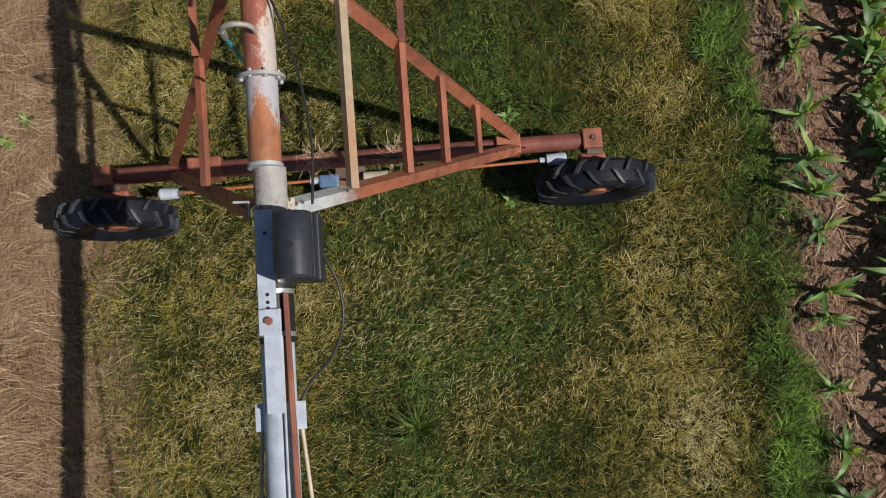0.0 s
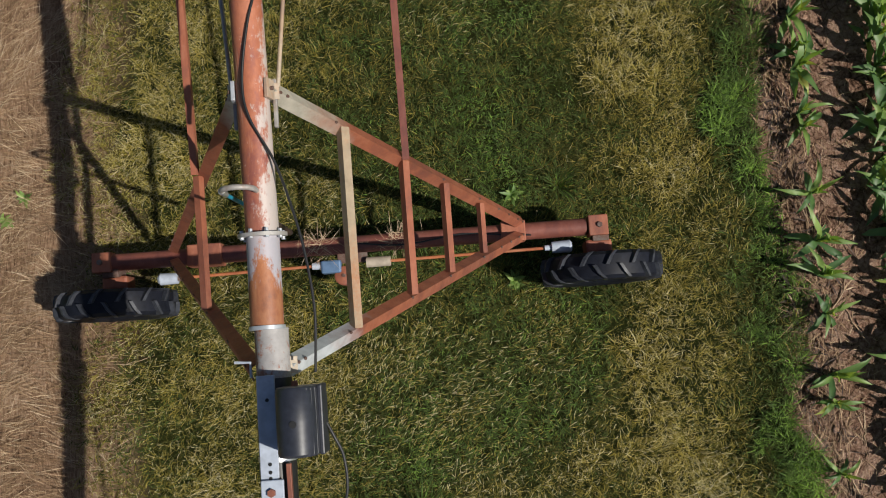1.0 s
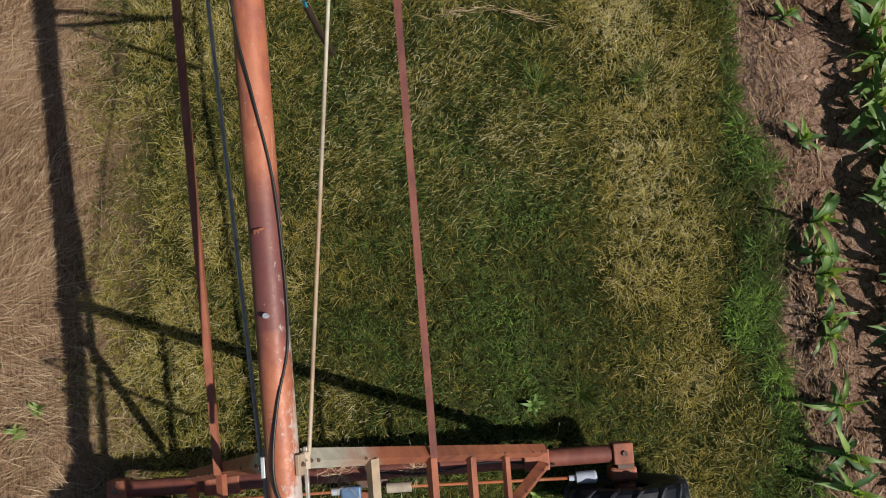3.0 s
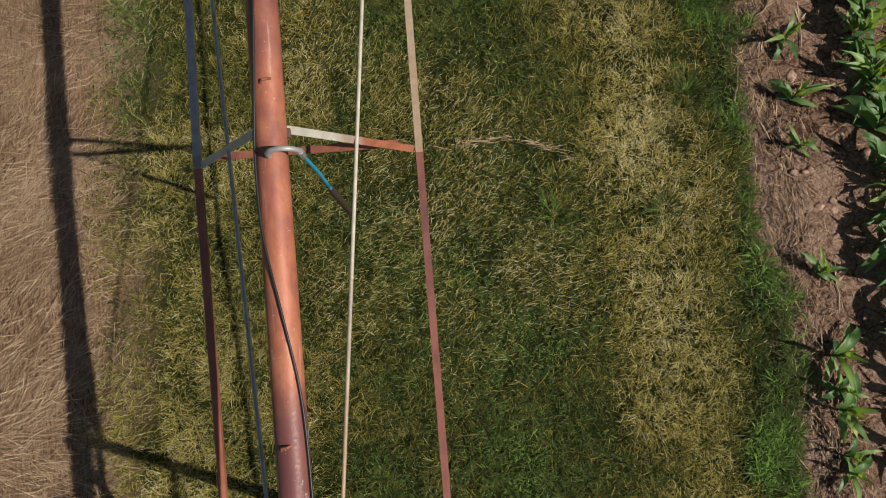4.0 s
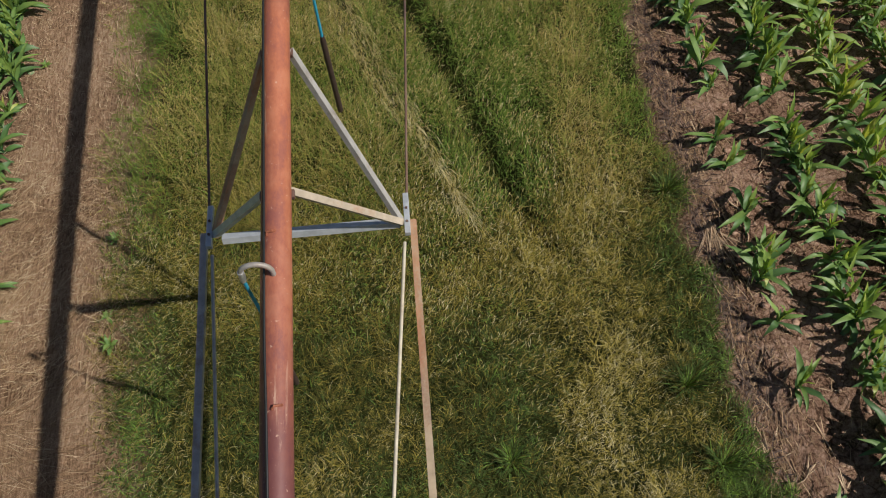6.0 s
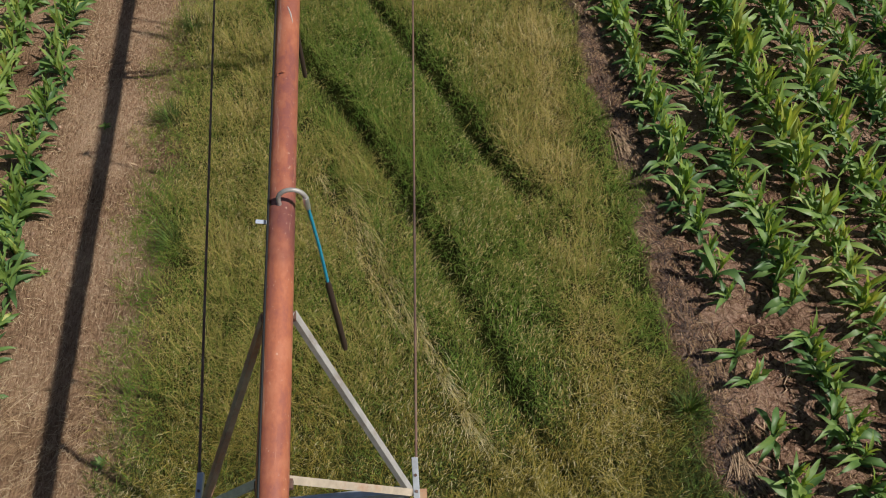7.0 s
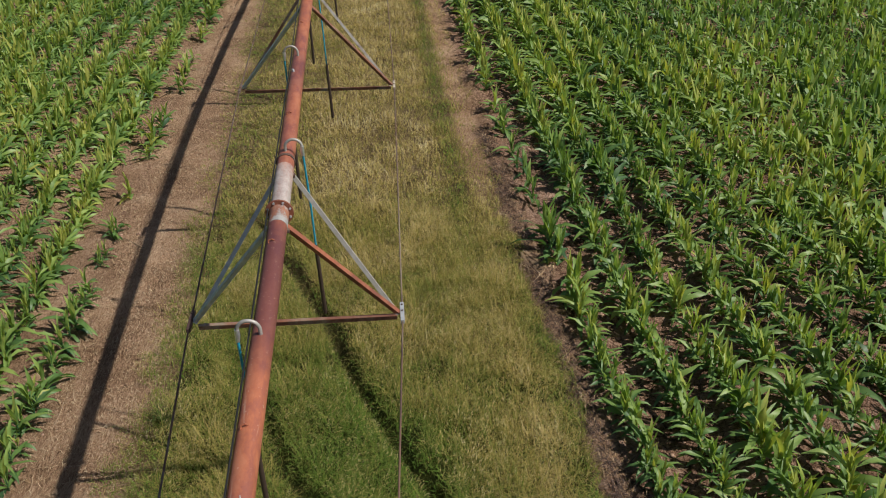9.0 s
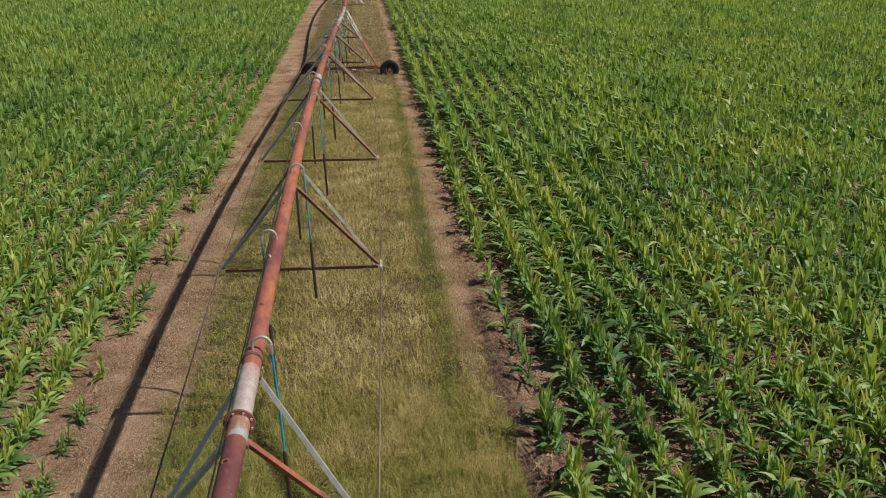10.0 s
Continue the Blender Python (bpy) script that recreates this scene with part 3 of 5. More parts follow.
    tone += lift + 0.11 * np.interp(y, [3, 6, 11, 14], [0, 1, 1, 0]) * np.interp(x, [0.4, 2.0], [0, 1])
    share = np.where(tall > 0.3, 0.30 + 0.30 * tall, np.clip(0.09 + 0.55 * (tone - 0.22), 0.09, 0.45))
    pale = (rng.random(n) < share) & (verge < 0.5)
    flat = rng.random(n) < 0.7 * lodged
    tone = tone + rng.normal(0, 0.17, n)
    low = np.where(pale, np.minimum(0.42 + 0.58 * tone, 0.86 + rng.uniform(-0.08, 0.1, n)), 0.46 * tone + 0.05 + 0.55 * np.clip(tone - 0.5, 0, 0.5))
    high = np.where(pale, 0.30 + 0.62 * tone, 0.84 * tone + 0.03)
    tone = np.clip(low + (high - low) * np.clip(tall * 1.5, 0, 1), 0.0, 1)
    tone = np.where(flat, rng.uniform(0.9, 1.0, n), tone)
    length = (0.14 + 0.24 * tall + 0.09 * verge) * np.interp(tuss + (0.5 - tuss) * 0.6 * np.clip(tall * 2, 0, 1), [0.25, 0.7], [0.6, 1.4]) * rng.uniform(0.6, 1.2, n) * np.where(pale, 1.0, 0.9)
    length *= (1 - 0.8 * rut) * (1 + 0.3 * leafy) * np.interp(y, [22, 27], [1, 0.72])
    # blades fall outwards from their tussock
    e = 0.02
    fall = np.arctan2(clumps(x, y - e, size, 12) - clumps(x, y + e, size, 12), clumps(x - e, y, size, 12) - clumps(x + e, y, size, 12))
    turn = fall + rng.normal(0, 1.0, n) * (1.1 + 0.6 * (tall > 0.3))
    lean = np.clip(rng.normal(0.85, 0.35, n) - 0.15 * tall + 0.1 * pale, 0.1, 1.5)
    turn = np.where(flat, np.arctan2(-1.0, 0.42) + rng.normal(0, 0.25, n), turn)
    lean = np.where(flat, 1.35, lean)
    bold = rng.random(n) < 0.14
    length *= np.where(bold, 1.25, 0.95)
    width = rng.uniform(0.0026, 0.005, n) * wide * np.where(pale, 0.8, 1.05) * np.where(bold, 1.7, 0.95) * (1 + 0.5 * verge)
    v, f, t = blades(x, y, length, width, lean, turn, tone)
    # a low layer of broad leaves that hides the soil, toned dark as shade
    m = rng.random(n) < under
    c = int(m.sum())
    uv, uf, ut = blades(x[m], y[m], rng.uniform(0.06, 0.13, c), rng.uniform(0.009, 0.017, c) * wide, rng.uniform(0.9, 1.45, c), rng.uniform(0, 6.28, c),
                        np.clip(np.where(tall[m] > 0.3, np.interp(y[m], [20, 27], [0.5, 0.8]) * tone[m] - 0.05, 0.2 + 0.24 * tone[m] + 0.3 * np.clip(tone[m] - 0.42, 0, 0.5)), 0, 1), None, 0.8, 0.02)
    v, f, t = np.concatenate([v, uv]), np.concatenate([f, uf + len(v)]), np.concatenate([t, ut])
    # pale seed heads nodding above the blades, all one way in a drift
    drift = np.clip(3.2 * (clumps(x, y, 1.7, 24) - 0.36), 0, 1) * np.interp(x, [1.3, 2.0], [1, 0.2]) * (1 - verge)
    m = rng.random(n) < heads * drift * (1 - 0.9 * rut)
    c = int(m.sum())
    hv, hf, ht = blades(x[m], y[m], rng.uniform(0.04, 0.12, c), rng.uniform(0.003, 0.0056, c) * wide, rng.uniform(0.8, 1.5, c), 0.6 + 1.8 * (clumps(x[m], y[m], 2.2, 25) - 0.5) + rng.normal(0, 0.55, c),
                        rng.uniform(0.74, 1.0, c), ground_z(x[m], y[m]) + length[m] * rng.uniform(0.5, 0.95, c), 0.6, 0.05)
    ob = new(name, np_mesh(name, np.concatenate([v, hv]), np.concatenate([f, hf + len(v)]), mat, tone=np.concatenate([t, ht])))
    return tagged(ob, label, "grass", kind="stuff")


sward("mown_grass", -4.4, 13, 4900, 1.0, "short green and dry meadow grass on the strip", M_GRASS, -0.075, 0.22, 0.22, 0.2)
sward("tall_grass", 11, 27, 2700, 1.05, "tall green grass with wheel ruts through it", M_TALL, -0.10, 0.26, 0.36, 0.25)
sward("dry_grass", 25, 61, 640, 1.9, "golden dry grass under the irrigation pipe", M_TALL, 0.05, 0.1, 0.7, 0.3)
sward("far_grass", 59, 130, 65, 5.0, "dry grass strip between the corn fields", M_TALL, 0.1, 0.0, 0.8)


def litter(name, x, y, length, tone, turn, lean, width, label, arch=0.98, lift=0.015):
    v, f, t = blades(x, y, length, width, lean, turn, np.clip(tone, 0, 1), ground_z(x, y) + lift, arch)
    return tagged(new(name, np_mesh(name, v, f, M_STRAW, tone=t)), label, "straw", kind="stuff")


x, y = scatter(-6.2, -3.3, -4, 13, 1250)
keep = (x < edge_straw(y) + 0.25 + 0.15 * wavy(x, y, 0.7, 11)) & (rng.random(len(x)) < np.interp(y, [7, 13], [1, 0.35]) * np.clip(0.62 + 0.55 * wavy(x, y, 0.35, 43), 0.1, 1) * np.interp(x - edge_straw(y), [-0.6, -0.1], [1, 0.45]))
x, y = x[keep], y[keep]
n = len(x)
litter("straw_strip", x, y, rng.uniform(0.12, 0.45, n), rng.normal(0.42, 0.34, n) + 0.7 * (clumps(x, y, 0.45, 41) - 0.5),
       0.25 + 2.2 * (clumps(x, y, 1.1, 42) - 0.5) + rng.normal(0, 0.4, n) + np.pi * (rng.random(n) < 0.25), np.clip(rng.normal(1.35, 0.15, n), 0.8, 1.55),
       rng.uniform(0.003, 0.0065, n), "flattened pale dry straw beside the grass")
x, y = scatter(-7.0, -3.4, 10, 60, 420)
keep = (x < edge_straw(y) + 0.3) & (x > edge_left(y) - 0.4)
x, y = x[keep], y[keep]
n = len(x)
litter("stubble", x, y, rng.uniform(0.05, 0.16, n), rng.normal(0.62, 0.3, n), rng.uniform(0, 6.28, n), rng.uniform(1.0, 1.5, n),
       rng.uniform(0.004, 0.008, n), "short dry stubble on the bare track")
x, y = scatter(2.0, 7.0, -4, 36, 150)
keep = x > edge_right(y) - 0.05
x, y = x[keep], y[keep]
n = len(x)
litter("crop_residue", x, y, rng.uniform(0.05, 0.2, n), rng.normal(0.35, 0.25, n), rng.uniform(0, 6.28, n), np.full(n, 1.5),
       rng.uniform(0.004, 0.009, n), "old stalk residue scattered on the soil")
x = rng.normal(0.27, 0.15, 8000)
y = rng.uniform(-4, 36, 8000)
x = edge_right(y) + x
n = len(x)
litter("stalk_windrow", x, y, rng.uniform(0.06, 0.3, n), rng.normal(0.18, 0.28, n), np.pi / 2 + rng.normal(0, 0.45, n) + np.pi * (rng.random(n) < 0.5),
       np.full(n, 1.5), rng.uniform(0.004, 0.010, n), "washed-up stalks along the edge of the grass", 0.98, 0.01 + 0.06 * rng.random(n) ** 2)


def old_stalk(x, y, length, turn, seed):
    """A dry corn stalk of last year lying on the soil, with a frayed strip of leaf."""
    r = np.random.default_rng(seed)
    ob = thing("old_stalk", "dry pale old corn stalk lying on the soil", "dry stalk", (x, y, 0), "old stalks on the soil")
    pts = []
    for k in np.linspace(-0.5, 0.5, 6):
        px = x + length * k * math.cos(turn) + r.normal(0, 0.012)
        py = y + length * k * math.sin(turn) + r.normal(0, 0.012)
        pts.append((px, py, float(ground_z(np.array(px), np.array(py))) + 0.022))
    rad = r.uniform(0.005, 0.010)
    part("stem", tube(pts, [rad * q for q in (0.8, 1.15, 1, 1.1, 0.9, 0.5)], 6), M_STRAWWOOD, ob, "", 60)
    m = pts[3]
    v, f, t = blades(np.full(3, m[0]), np.full(3, m[1]), r.uniform(0.1, 0.28, 3), r.uniform(0.008, 0.018, 3), np.full(3, 1.5), turn + r.normal(0, 0.5, 3), r.uniform(0.4, 0.9, 3),
                     np.full(3, m[2] + 0.008), 0.98)
    lf = new("leaf", np_mesh("leaf", v - np.array([x, y, 0]), f, M_STRAW, tone=t))
    lf.parent = ob
    return ob


for k, (x, y, l, a) in enumerate(((3.4, 9.6, 0.46, 97), (3.48, 8.4, 0.7, 90), (3.4, 7.55, 0.75, 80), (3.6, 6.95, 0.55, 105), (4.18, 7.95, 0.45, 82), (4.12, 8.55, 0.34, 105),
                                  (-5.15, 19.8, 0.7, 88), (-5.12, 18.3, 0.5, 95), (-5.15, 24.95, 0.9, 140), (-5.5, 29.4, 0.9, 84))):
    old_stalk(x, y, l, radians(a), 700 + k)
stalk_rng = np.random.default_rng(77)
for k in range(42):
    y = stalk_rng.uniform(-3, 30)
    x = float(edge_right(y)) + abs(stalk_rng.normal(0.12, 0.4)) + 0.05
    old_stalk(x, y, stalk_rng.uniform(0.15, 0.55), math.pi / 2 + stalk_rng.normal(0, 0.5), 720 + k)


def stalk_heap(x, y, size, turn, seed):
    """A washed-up heap of pale split stalks, fanned out from one end."""
    r = np.random.default_rng(seed)
    ob = thing("stalk_heap", "fanned heap of pale dry corn stalks on the soil", "dry stalks", (x, y, 0), "heaps of old stalks")
    for k in range(26):
        a = turn + r.normal(0, 0.33)
        l = size * r.uniform(0.5, 1.1)
        ox, oy = r.normal(0, 0.05), r.normal(0, 0.05)
        pts = []
        for q in (0.0, 0.35, 0.7, 1.0):
            px, py = x + ox + l * q * math.cos(a), y + oy + l * q * math.sin(a) + 0.02 * math.sin(5 * q + k)
            pts.append((px, py, float(ground_z(np.array(px), np.array(py))) + 0.02 + 0.07 * (1 - q) * r.uniform(0.3, 1)))
        rad = r.uniform(0.004, 0.009)
        part("stalk", tube(pts, [rad, rad, rad * 0.9, rad * 0.5], 5), M_STRAWWOOD, ob)
    return ob


stalk_heap(3.1, 16.45, 0.95, radians(-68), 41)
stalk_heap(2.75, 23.9, 0.9, radians(-60), 42)
stalk_heap(3.42, 11.3, 0.6, radians(-80), 43)

# residue along the grass edge, darkened to carry the corn's shadow as well
M_RESIDUE = leaf_material("dark_residue_with_shade", [(0.0, (0.03, 0.02, 0.018)), (0.6, (0.085, 0.055, 0.045)), (1.0, (0.22, 0.15, 0.11))], 0.7, 0.05)
y = np.concatenate([rng.uniform(9, 30, 6500), rng.uniform(-3, 9, 1500)])
n = len(y)
x = edge_right(y) + np.abs(rng.normal(0.02, 0.2, n)) + 0.04
v, f, t = blades(x, y, rng.uniform(0.05, 0.24, n), rng.uniform(0.006, 0.018, n), np.full(n, 1.5), rng.uniform(0, 6.28, n), rng.random(n), ground_z(x, y) + 0.008 + 0.05 * rng.random(n) ** 2, 0.98, 0.0)
tagged(new("shaded_residue", np_mesh("shaded_residue", v, f, M_RESIDUE, tone=t)), "dark plant residue, corn shade in its colour, washed against the grass edge", "residue", kind="stuff")


# clods of soil on the bare margins
def clods(name, x, y, size, label):
    ico = bmesh.new()
    bmesh.ops.create_icosphere(ico, subdivisions=1, radius=1.0)
    base = np.array([v.co[:] for v in ico.verts])
    ico.verts.ensure_lookup_table()
    faces = np.array([[v.index for v in f.verts] for f in ico.faces])
    ico.free()
    n = len(x)
    v = base[None] * rng.uniform(0.6, 1.25, (n, len(base), 1)) * (size[:, None] * rng.uniform(0.7, 1.3, (n, 3)))[:, None, :]
    v[:, :, 2] *= 0.42
    v += np.stack([x, y, ground_z(x, y) + 0.1 * size], 1)[:, None, :]
    f = (faces[None] + (np.arange(n) * len(base))[:, None, None]).reshape(-1, 3)
    return tagged(new(name, np_mesh(name, v, f, M_CLOD)), label, "soil", kind="stuff")


x, y = scatter(2.6, 7.0, -4, 30, 16)
keep = x > edge_right(y) + 0.15
clods("soil_clods", x[keep], y[keep], 0.012 + 0.05 * rng.random(int(keep.sum())) ** 3, "small reddish brown clods of soil")
x, y = scatter(-9.0, -5.0, 10, 40, 8)
keep = x < edge_left(y) + 0.3
clods("soil_clods", x[keep], y[keep], 0.012 + 0.04 * rng.random(int(keep.sum())) ** 3, "small reddish brown clods of soil")


# an old dry stem lying across the grass
k = rng.random(80)
x, y = 0.1 + 1.5 * k, 6.8 + 0.14 * np.sin(3.0 * k) - 0.30 * k ** 2 + rng.normal(0, 0.014, 80)
n = len(x)
v, f, t = blades(x, y, rng.uniform(0.06, 0.24, n), rng.uniform(0.003, 0.006, n), np.full(n, 1.5), rng.normal(-0.15, 0.2, n) + np.pi * (rng.random(n) < 0.5),
                 np.clip(rng.normal(0.7, 0.2, n), 0, 1), ground_z(x, y) + rng.uniform(0.1, 0.18, n), 0.98)
tagged(new("dry_stem", np_mesh("dry_stem", v, f, M_STRAW, tone=t)), "dry pale stem lying across the green grass", "straw", kind="stuff")


def leaf_strip(r, h0, az, length, width, e0, e1, segs, fold, bend=1.3):
    """One arched corn leaf: rows of left, middle, right corners, ending in a tip."""
    p = np.array([0, 0, h0], float)
    out, el = [], e0
    twist, roll = r.normal(0, 0.45), r.normal(0, 0.35)
    for k in range(segs + 1):
        u = k / segs
        el = e0 + (e1 - e0) * u ** bend
        a = az + twist * u
        d = np.array([np.cos(a) * np.cos(el), np.sin(a) * np.cos(el), np.sin(el)])
        side = np.array([-np.sin(a), np.cos(a), 0])
        up = np.cross(d, side)
        q = roll * u
        s, up = side * np.cos(q) + up * np.sin(q), up * np.cos(q) - side * np.sin(q)
        w = width * 0.5 * (0.5 + 0.5 * min(1, u * 2.6)) * (1 - max(0, (u - 0.4) / 0.6) ** 1.5)
        wave = r.normal(0, 0.6, 2)
        if k == segs:
            out.append([p.copy()])
        elif fold:
            out.append([p + s * w + up * w * (0.35 + wave[0]), p.copy(), p - s * w + up * w * (0.35 + wave[1])])
        else:
            out.append([p + s * w, p - s * w])
        p = p + d * length / segs
    v, f, base = [], [], []
    for row in out:
        base.append(len(v))
        v += row
    m = 3 if fold else 2
    for k in range(segs):
        a, c = base[k], base[k + 1]
        if k == segs - 1:
            f += [(a + j, a + j + 1, c) for j in range(m - 1)]
        else:
            for j in range(m - 1):
                f += [(a + j, a + j + 1, c + j + 1), (a + j, c + j + 1, c + j)]
    return np.array(v), np.array(f)


def corn_leaves(r, count, segs, fold, wide=1.0):
    """Low leaves arch out and hang over the rows' gaps, the youngest stand in the whorl."""
    plane = r.uniform(0, np.pi)
    out = []
    for k in range(count):
        u = k / max(1, count - 1)
        az = plane + np.pi * (k % 2) + r.normal(0, 0.55)
        young = u > 0.62
        length = (0.24 + 0.32 * math.sin(math.pi * min(1, u * 0.75 + 0.1))) * r.uniform(0.8, 1.2)
        e0 = radians(r.normal(82, 5) if young else 34 + 50 * u + r.normal(0, 8))
        e1 = radians(r.normal(56, 14) if young else -74 + 90 * u + r.normal(0, 15))
        broad = 0.086 * wide * r.uniform(0.8, 1.2) * (0.78 if young else 1.0)
        out.append((*leaf_strip(r, 0.03 + 0.24 * u, az, length, broad, e0, e1, segs, fold, 1.5 if young else 0.95), u))
    return out


def leaf_tone(r, u):
    """Deep green outer leaves, a pale whorl, and now and then a yellowed lowest leaf."""
    if u < 0.15 and r.random() < 0.12:
        return 0.9
    return 0.26 + 0.56 * u ** 1.5 + r.normal(0, 0.1)


def corn_variant(seed, count, segs, fold, wide=1.0):
    r = np.random.default_rng(seed)
    vs, fs, ts, n = [], [], [], 0
    for v, f, u in corn_leaves(r, count, segs, fold, wide):
        vs.append(v), fs.append(f + n)
        rib = (np.arange(len(v)) % 3 == 1) * 0.10 if fold else 0.0
        ts.append(np.full(len(v), leaf_tone(r, u)) + rib)
        n += len(v)
    return np.concatenate(vs), np.concatenate(fs), np.concatenate(ts)


def corn_mass(name, px, py, variants, label, scale, tone_lift=0.0, even=1.0):
    vs, fs, ts, n = [], [], [], 0
    pick = rng.integers(0, len(variants), len(px))
    for k, (v, f, t) in enumerate(variants):
        m = pick == k
        c = int(m.sum())
        if not c:
            continue
        a, s = rng.uniform(0, 2 * np.pi, c), scale * rng.normal(1, 0.18, c).clip(0.55, 1.4)
        # plants vary in patches over the field
        s = s * np.interp(py[m], [12, 28], [0.86, 1.07]) * (1 + 0.10 * wavy(px[m], py[m], 14, 52))
        ca, sa = np.cos(a)[:, None], np.sin(a)[:, None]
        w = np.stack([(v[:, 0] * ca - v[:, 1] * sa) * s[:, None] + px[m][:, None],
                      (v[:, 0] * sa + v[:, 1] * ca) * s[:, None] + py[m][:, None],
                      v[:, 2] * s[:, None] + ground_z(px[m], py[m])[:, None] - 0.01], -1)
        vs.append(w.reshape(-1, 3))
        fs.append((f[None] + (np.arange(c) * len(v))[:, None, None] + n).reshape(-1, 3))
        tone = 0.42 + (t[None] - 0.42) * even + tone_lift + (0.4 + 0.6 * even) * (0.12 * wavy(px[m], py[m], 9, 51) + rng.normal(0, 0.09, c))[:, None]
        ts.append(tone.ravel())
        n += c * len(v)
    ob = new(name, np_mesh(name, np.concatenate(vs), np.concatenate(fs), M_CORN, tone=np.clip(np.concatenate(ts), 0, 1)))
    return tagged(ob, label, "corn", kind="stuff")


ROW = 0.87
FRONT = (-1.6, -1.1, -0.5, 0.22, 0.5, 1.13, 1.54, 1.89, 2.39, 3.1, 3.27, 3.74, 3.95, 4.3, 5.19, 6.58, 7.12, 7.8, 9.14, 9.93)      # thin stand in the first row


def row_line(y, side):
    """The outermost sown row beside the grass strip."""
    if side < 0:
        return -5.25 - 0.015 * y
    return np.interp(y, [-4, 5, 10, 14, 17.5, 20, 22, 30, 39, 46, 84, 118], [3.97, 3.96, 3.9, 3.78, 3.67, 3.52, 3.43, 3.18, 3.08, 3.0, 2.3, 1.8])


def rows(skip, count, y0, y1, step, side):
    """Places of plants along sown rows that run slightly askew."""
    xs, ys = [], []
    for k in range(count):
        y = np.arange(y0, y1, step) + rng.uniform(-0.35, 0.35, len(np.arange(y0, y1, step))) * step
        x = row_line(y, side) + side * ROW * (k + skip) + rng.normal(0, 0.05, len(y))
        keep = rng.random(len(y)) < (0.93 if k + skip or side < 0 else np.interp(y, [-4, 10, 13, 15, 21, 24, 36, 44], [0.4, 0.3, 0.3, 0.85, 0.85, 0.3, 0.3, 0.9]))
        if side > 0 and k + skip == 0 and y0 < 0:
            keep &= (y > 10.4) | (y < -2)
            x, y, keep = np.append(x, row_line(np.array(FRONT), 1)), np.append(y, FRONT), np.append(keep, np.ones(len(FRONT), bool))
        xs.append(x[keep]), ys.append(y[keep])
    return np.concatenate(xs), np.concatenate(ys)


FULL = [corn_variant(100 + k, 10, 4, True) for k in range(12)]
MID = [corn_variant(200 + k, 9, 3, False, 1.15) for k in range(12)]
LOW = [corn_variant(300 + k, 8, 2, False, 1.6) for k in range(10)]
TINY = [corn_variant(350 + k, 5, 2, False, 1.9) for k in range(10)]


def field(side):
    near = rows(0, 8, -4 if side > 0 else 9, 42, 0.175, side)
    mid = rows(8, 19 if side > 0 else 11, 8, 42, 0.19, side)
    far = rows(0, 45 if side > 0 else 34, 42, 80, 0.21, side)
    end = rows(0, 66 if side > 0 else 48, 80, 118, 0.25, side)
    return near, mid, far, end


near_plants = []
for side, tag in ((1, "knee-high green corn in rows on reddish soil"), (-1, "knee-high green corn rows beside the bare track")):
    near, mid, far, end = field(side)
    x, y = near
    if side < 0:
        keep = (x < edge_left(y) + 0.05) & ((x < row_line(y, -1) - 0.4) | (rng.random(len(x)) < np.interp(y, [18, 24, 26], [0.97, 0.7, 0.45])))
        x, y = x[keep], y[keep]
    # the plants along the open edge stand as things of their own
    off = np.abs(x - row_line(y, side))
    single = (off < 1.2) & (y > -2.5) & (y < 21) if side > 0 else (off < 0.4) & (y > 11) & (y < 26)
    near_plants.append((x[single], y[single]))
    corn_mass("corn_rows", x[~single], y[~single], FULL, tag, 1.1 if side > 0 else 1.0, 0.07 if side > 0 else 0.10)
    wide = rows(0 if side < 0 else 8, 12, -4, 8.8 if side < 0 else 8, 0.2, side)
    mid = (np.concatenate([mid[0], wide[0]]), np.concatenate([mid[1], wide[1]]))
    corn_mass("corn_rows", *mid, MID, tag, 1.15 if side > 0 else 1.0, 0.11 if side > 0 else 0.10, 0.8)
    # far rows: sheen and light through the leaves put into a paler tone
    corn_mass("corn_rows", *far, LOW, tag, 1.15 if side > 0 else 1.05, 0.14 if side > 0 else 0.11, 0.6)
    corn_mass("corn_rows", *end, TINY, tag, 1.25, 0.2, 0.4)


def corn_plant(seed):
    r = np.random.default_rng(seed)
    ob = thing("corn_plant", "young green corn plant with arching leaves in brown soil", "corn", group="corn plants along the edge")
    part("stalk", tube([(0, 0, -0.03), (0, 0, 0.14), (0.004, 0.002, 0.36)], [0.016, 0.013, 0.006], 6), M_CORN, ob)
    for v, f, u in corn_leaves(r, 10, 5, True):
        me = np_mesh("leaf", v, f, M_CORN, tone=leaf_tone(r, u) - 0.04 + 0.10 * (np.arange(len(v)) % 3 == 1))
        for p in me.polygons:
            p.use_smooth = True
        lf = new("leaf", me)
        lf.parent = ob
    return ob


models = [corn_plant(400 + k) for k in range(6)]
used = [False] * 6
for px, py in near_plants:
    for x, y in zip(px, py):
        k = int(rng.integers(0, 6))
        m = pose(S * x, S * y, S * float(ground_z(np.array(x), np.array(y))) - 0.005, 0, 0, rng.uniform(0, 360))
        s = float(np.clip(rng.normal(0.98, 0.15), 0.6, 1.3)) * (0.72 if y < 10.4 and 3 < x < 4.3 and not 3.6 < y < 4.4 else (0.66 if x < 0 and y > 22 else 0.95))
        if used[k]:
            models[k].scale = (1, 1, 1)
            o = copy_thing(models[k], m)
        else:
            o, used[k] = models[k], True
            o.matrix_basis = m
        o.scale = (s, s, s)


# ---- irrigation machine ----
R_PIPE = 0.098


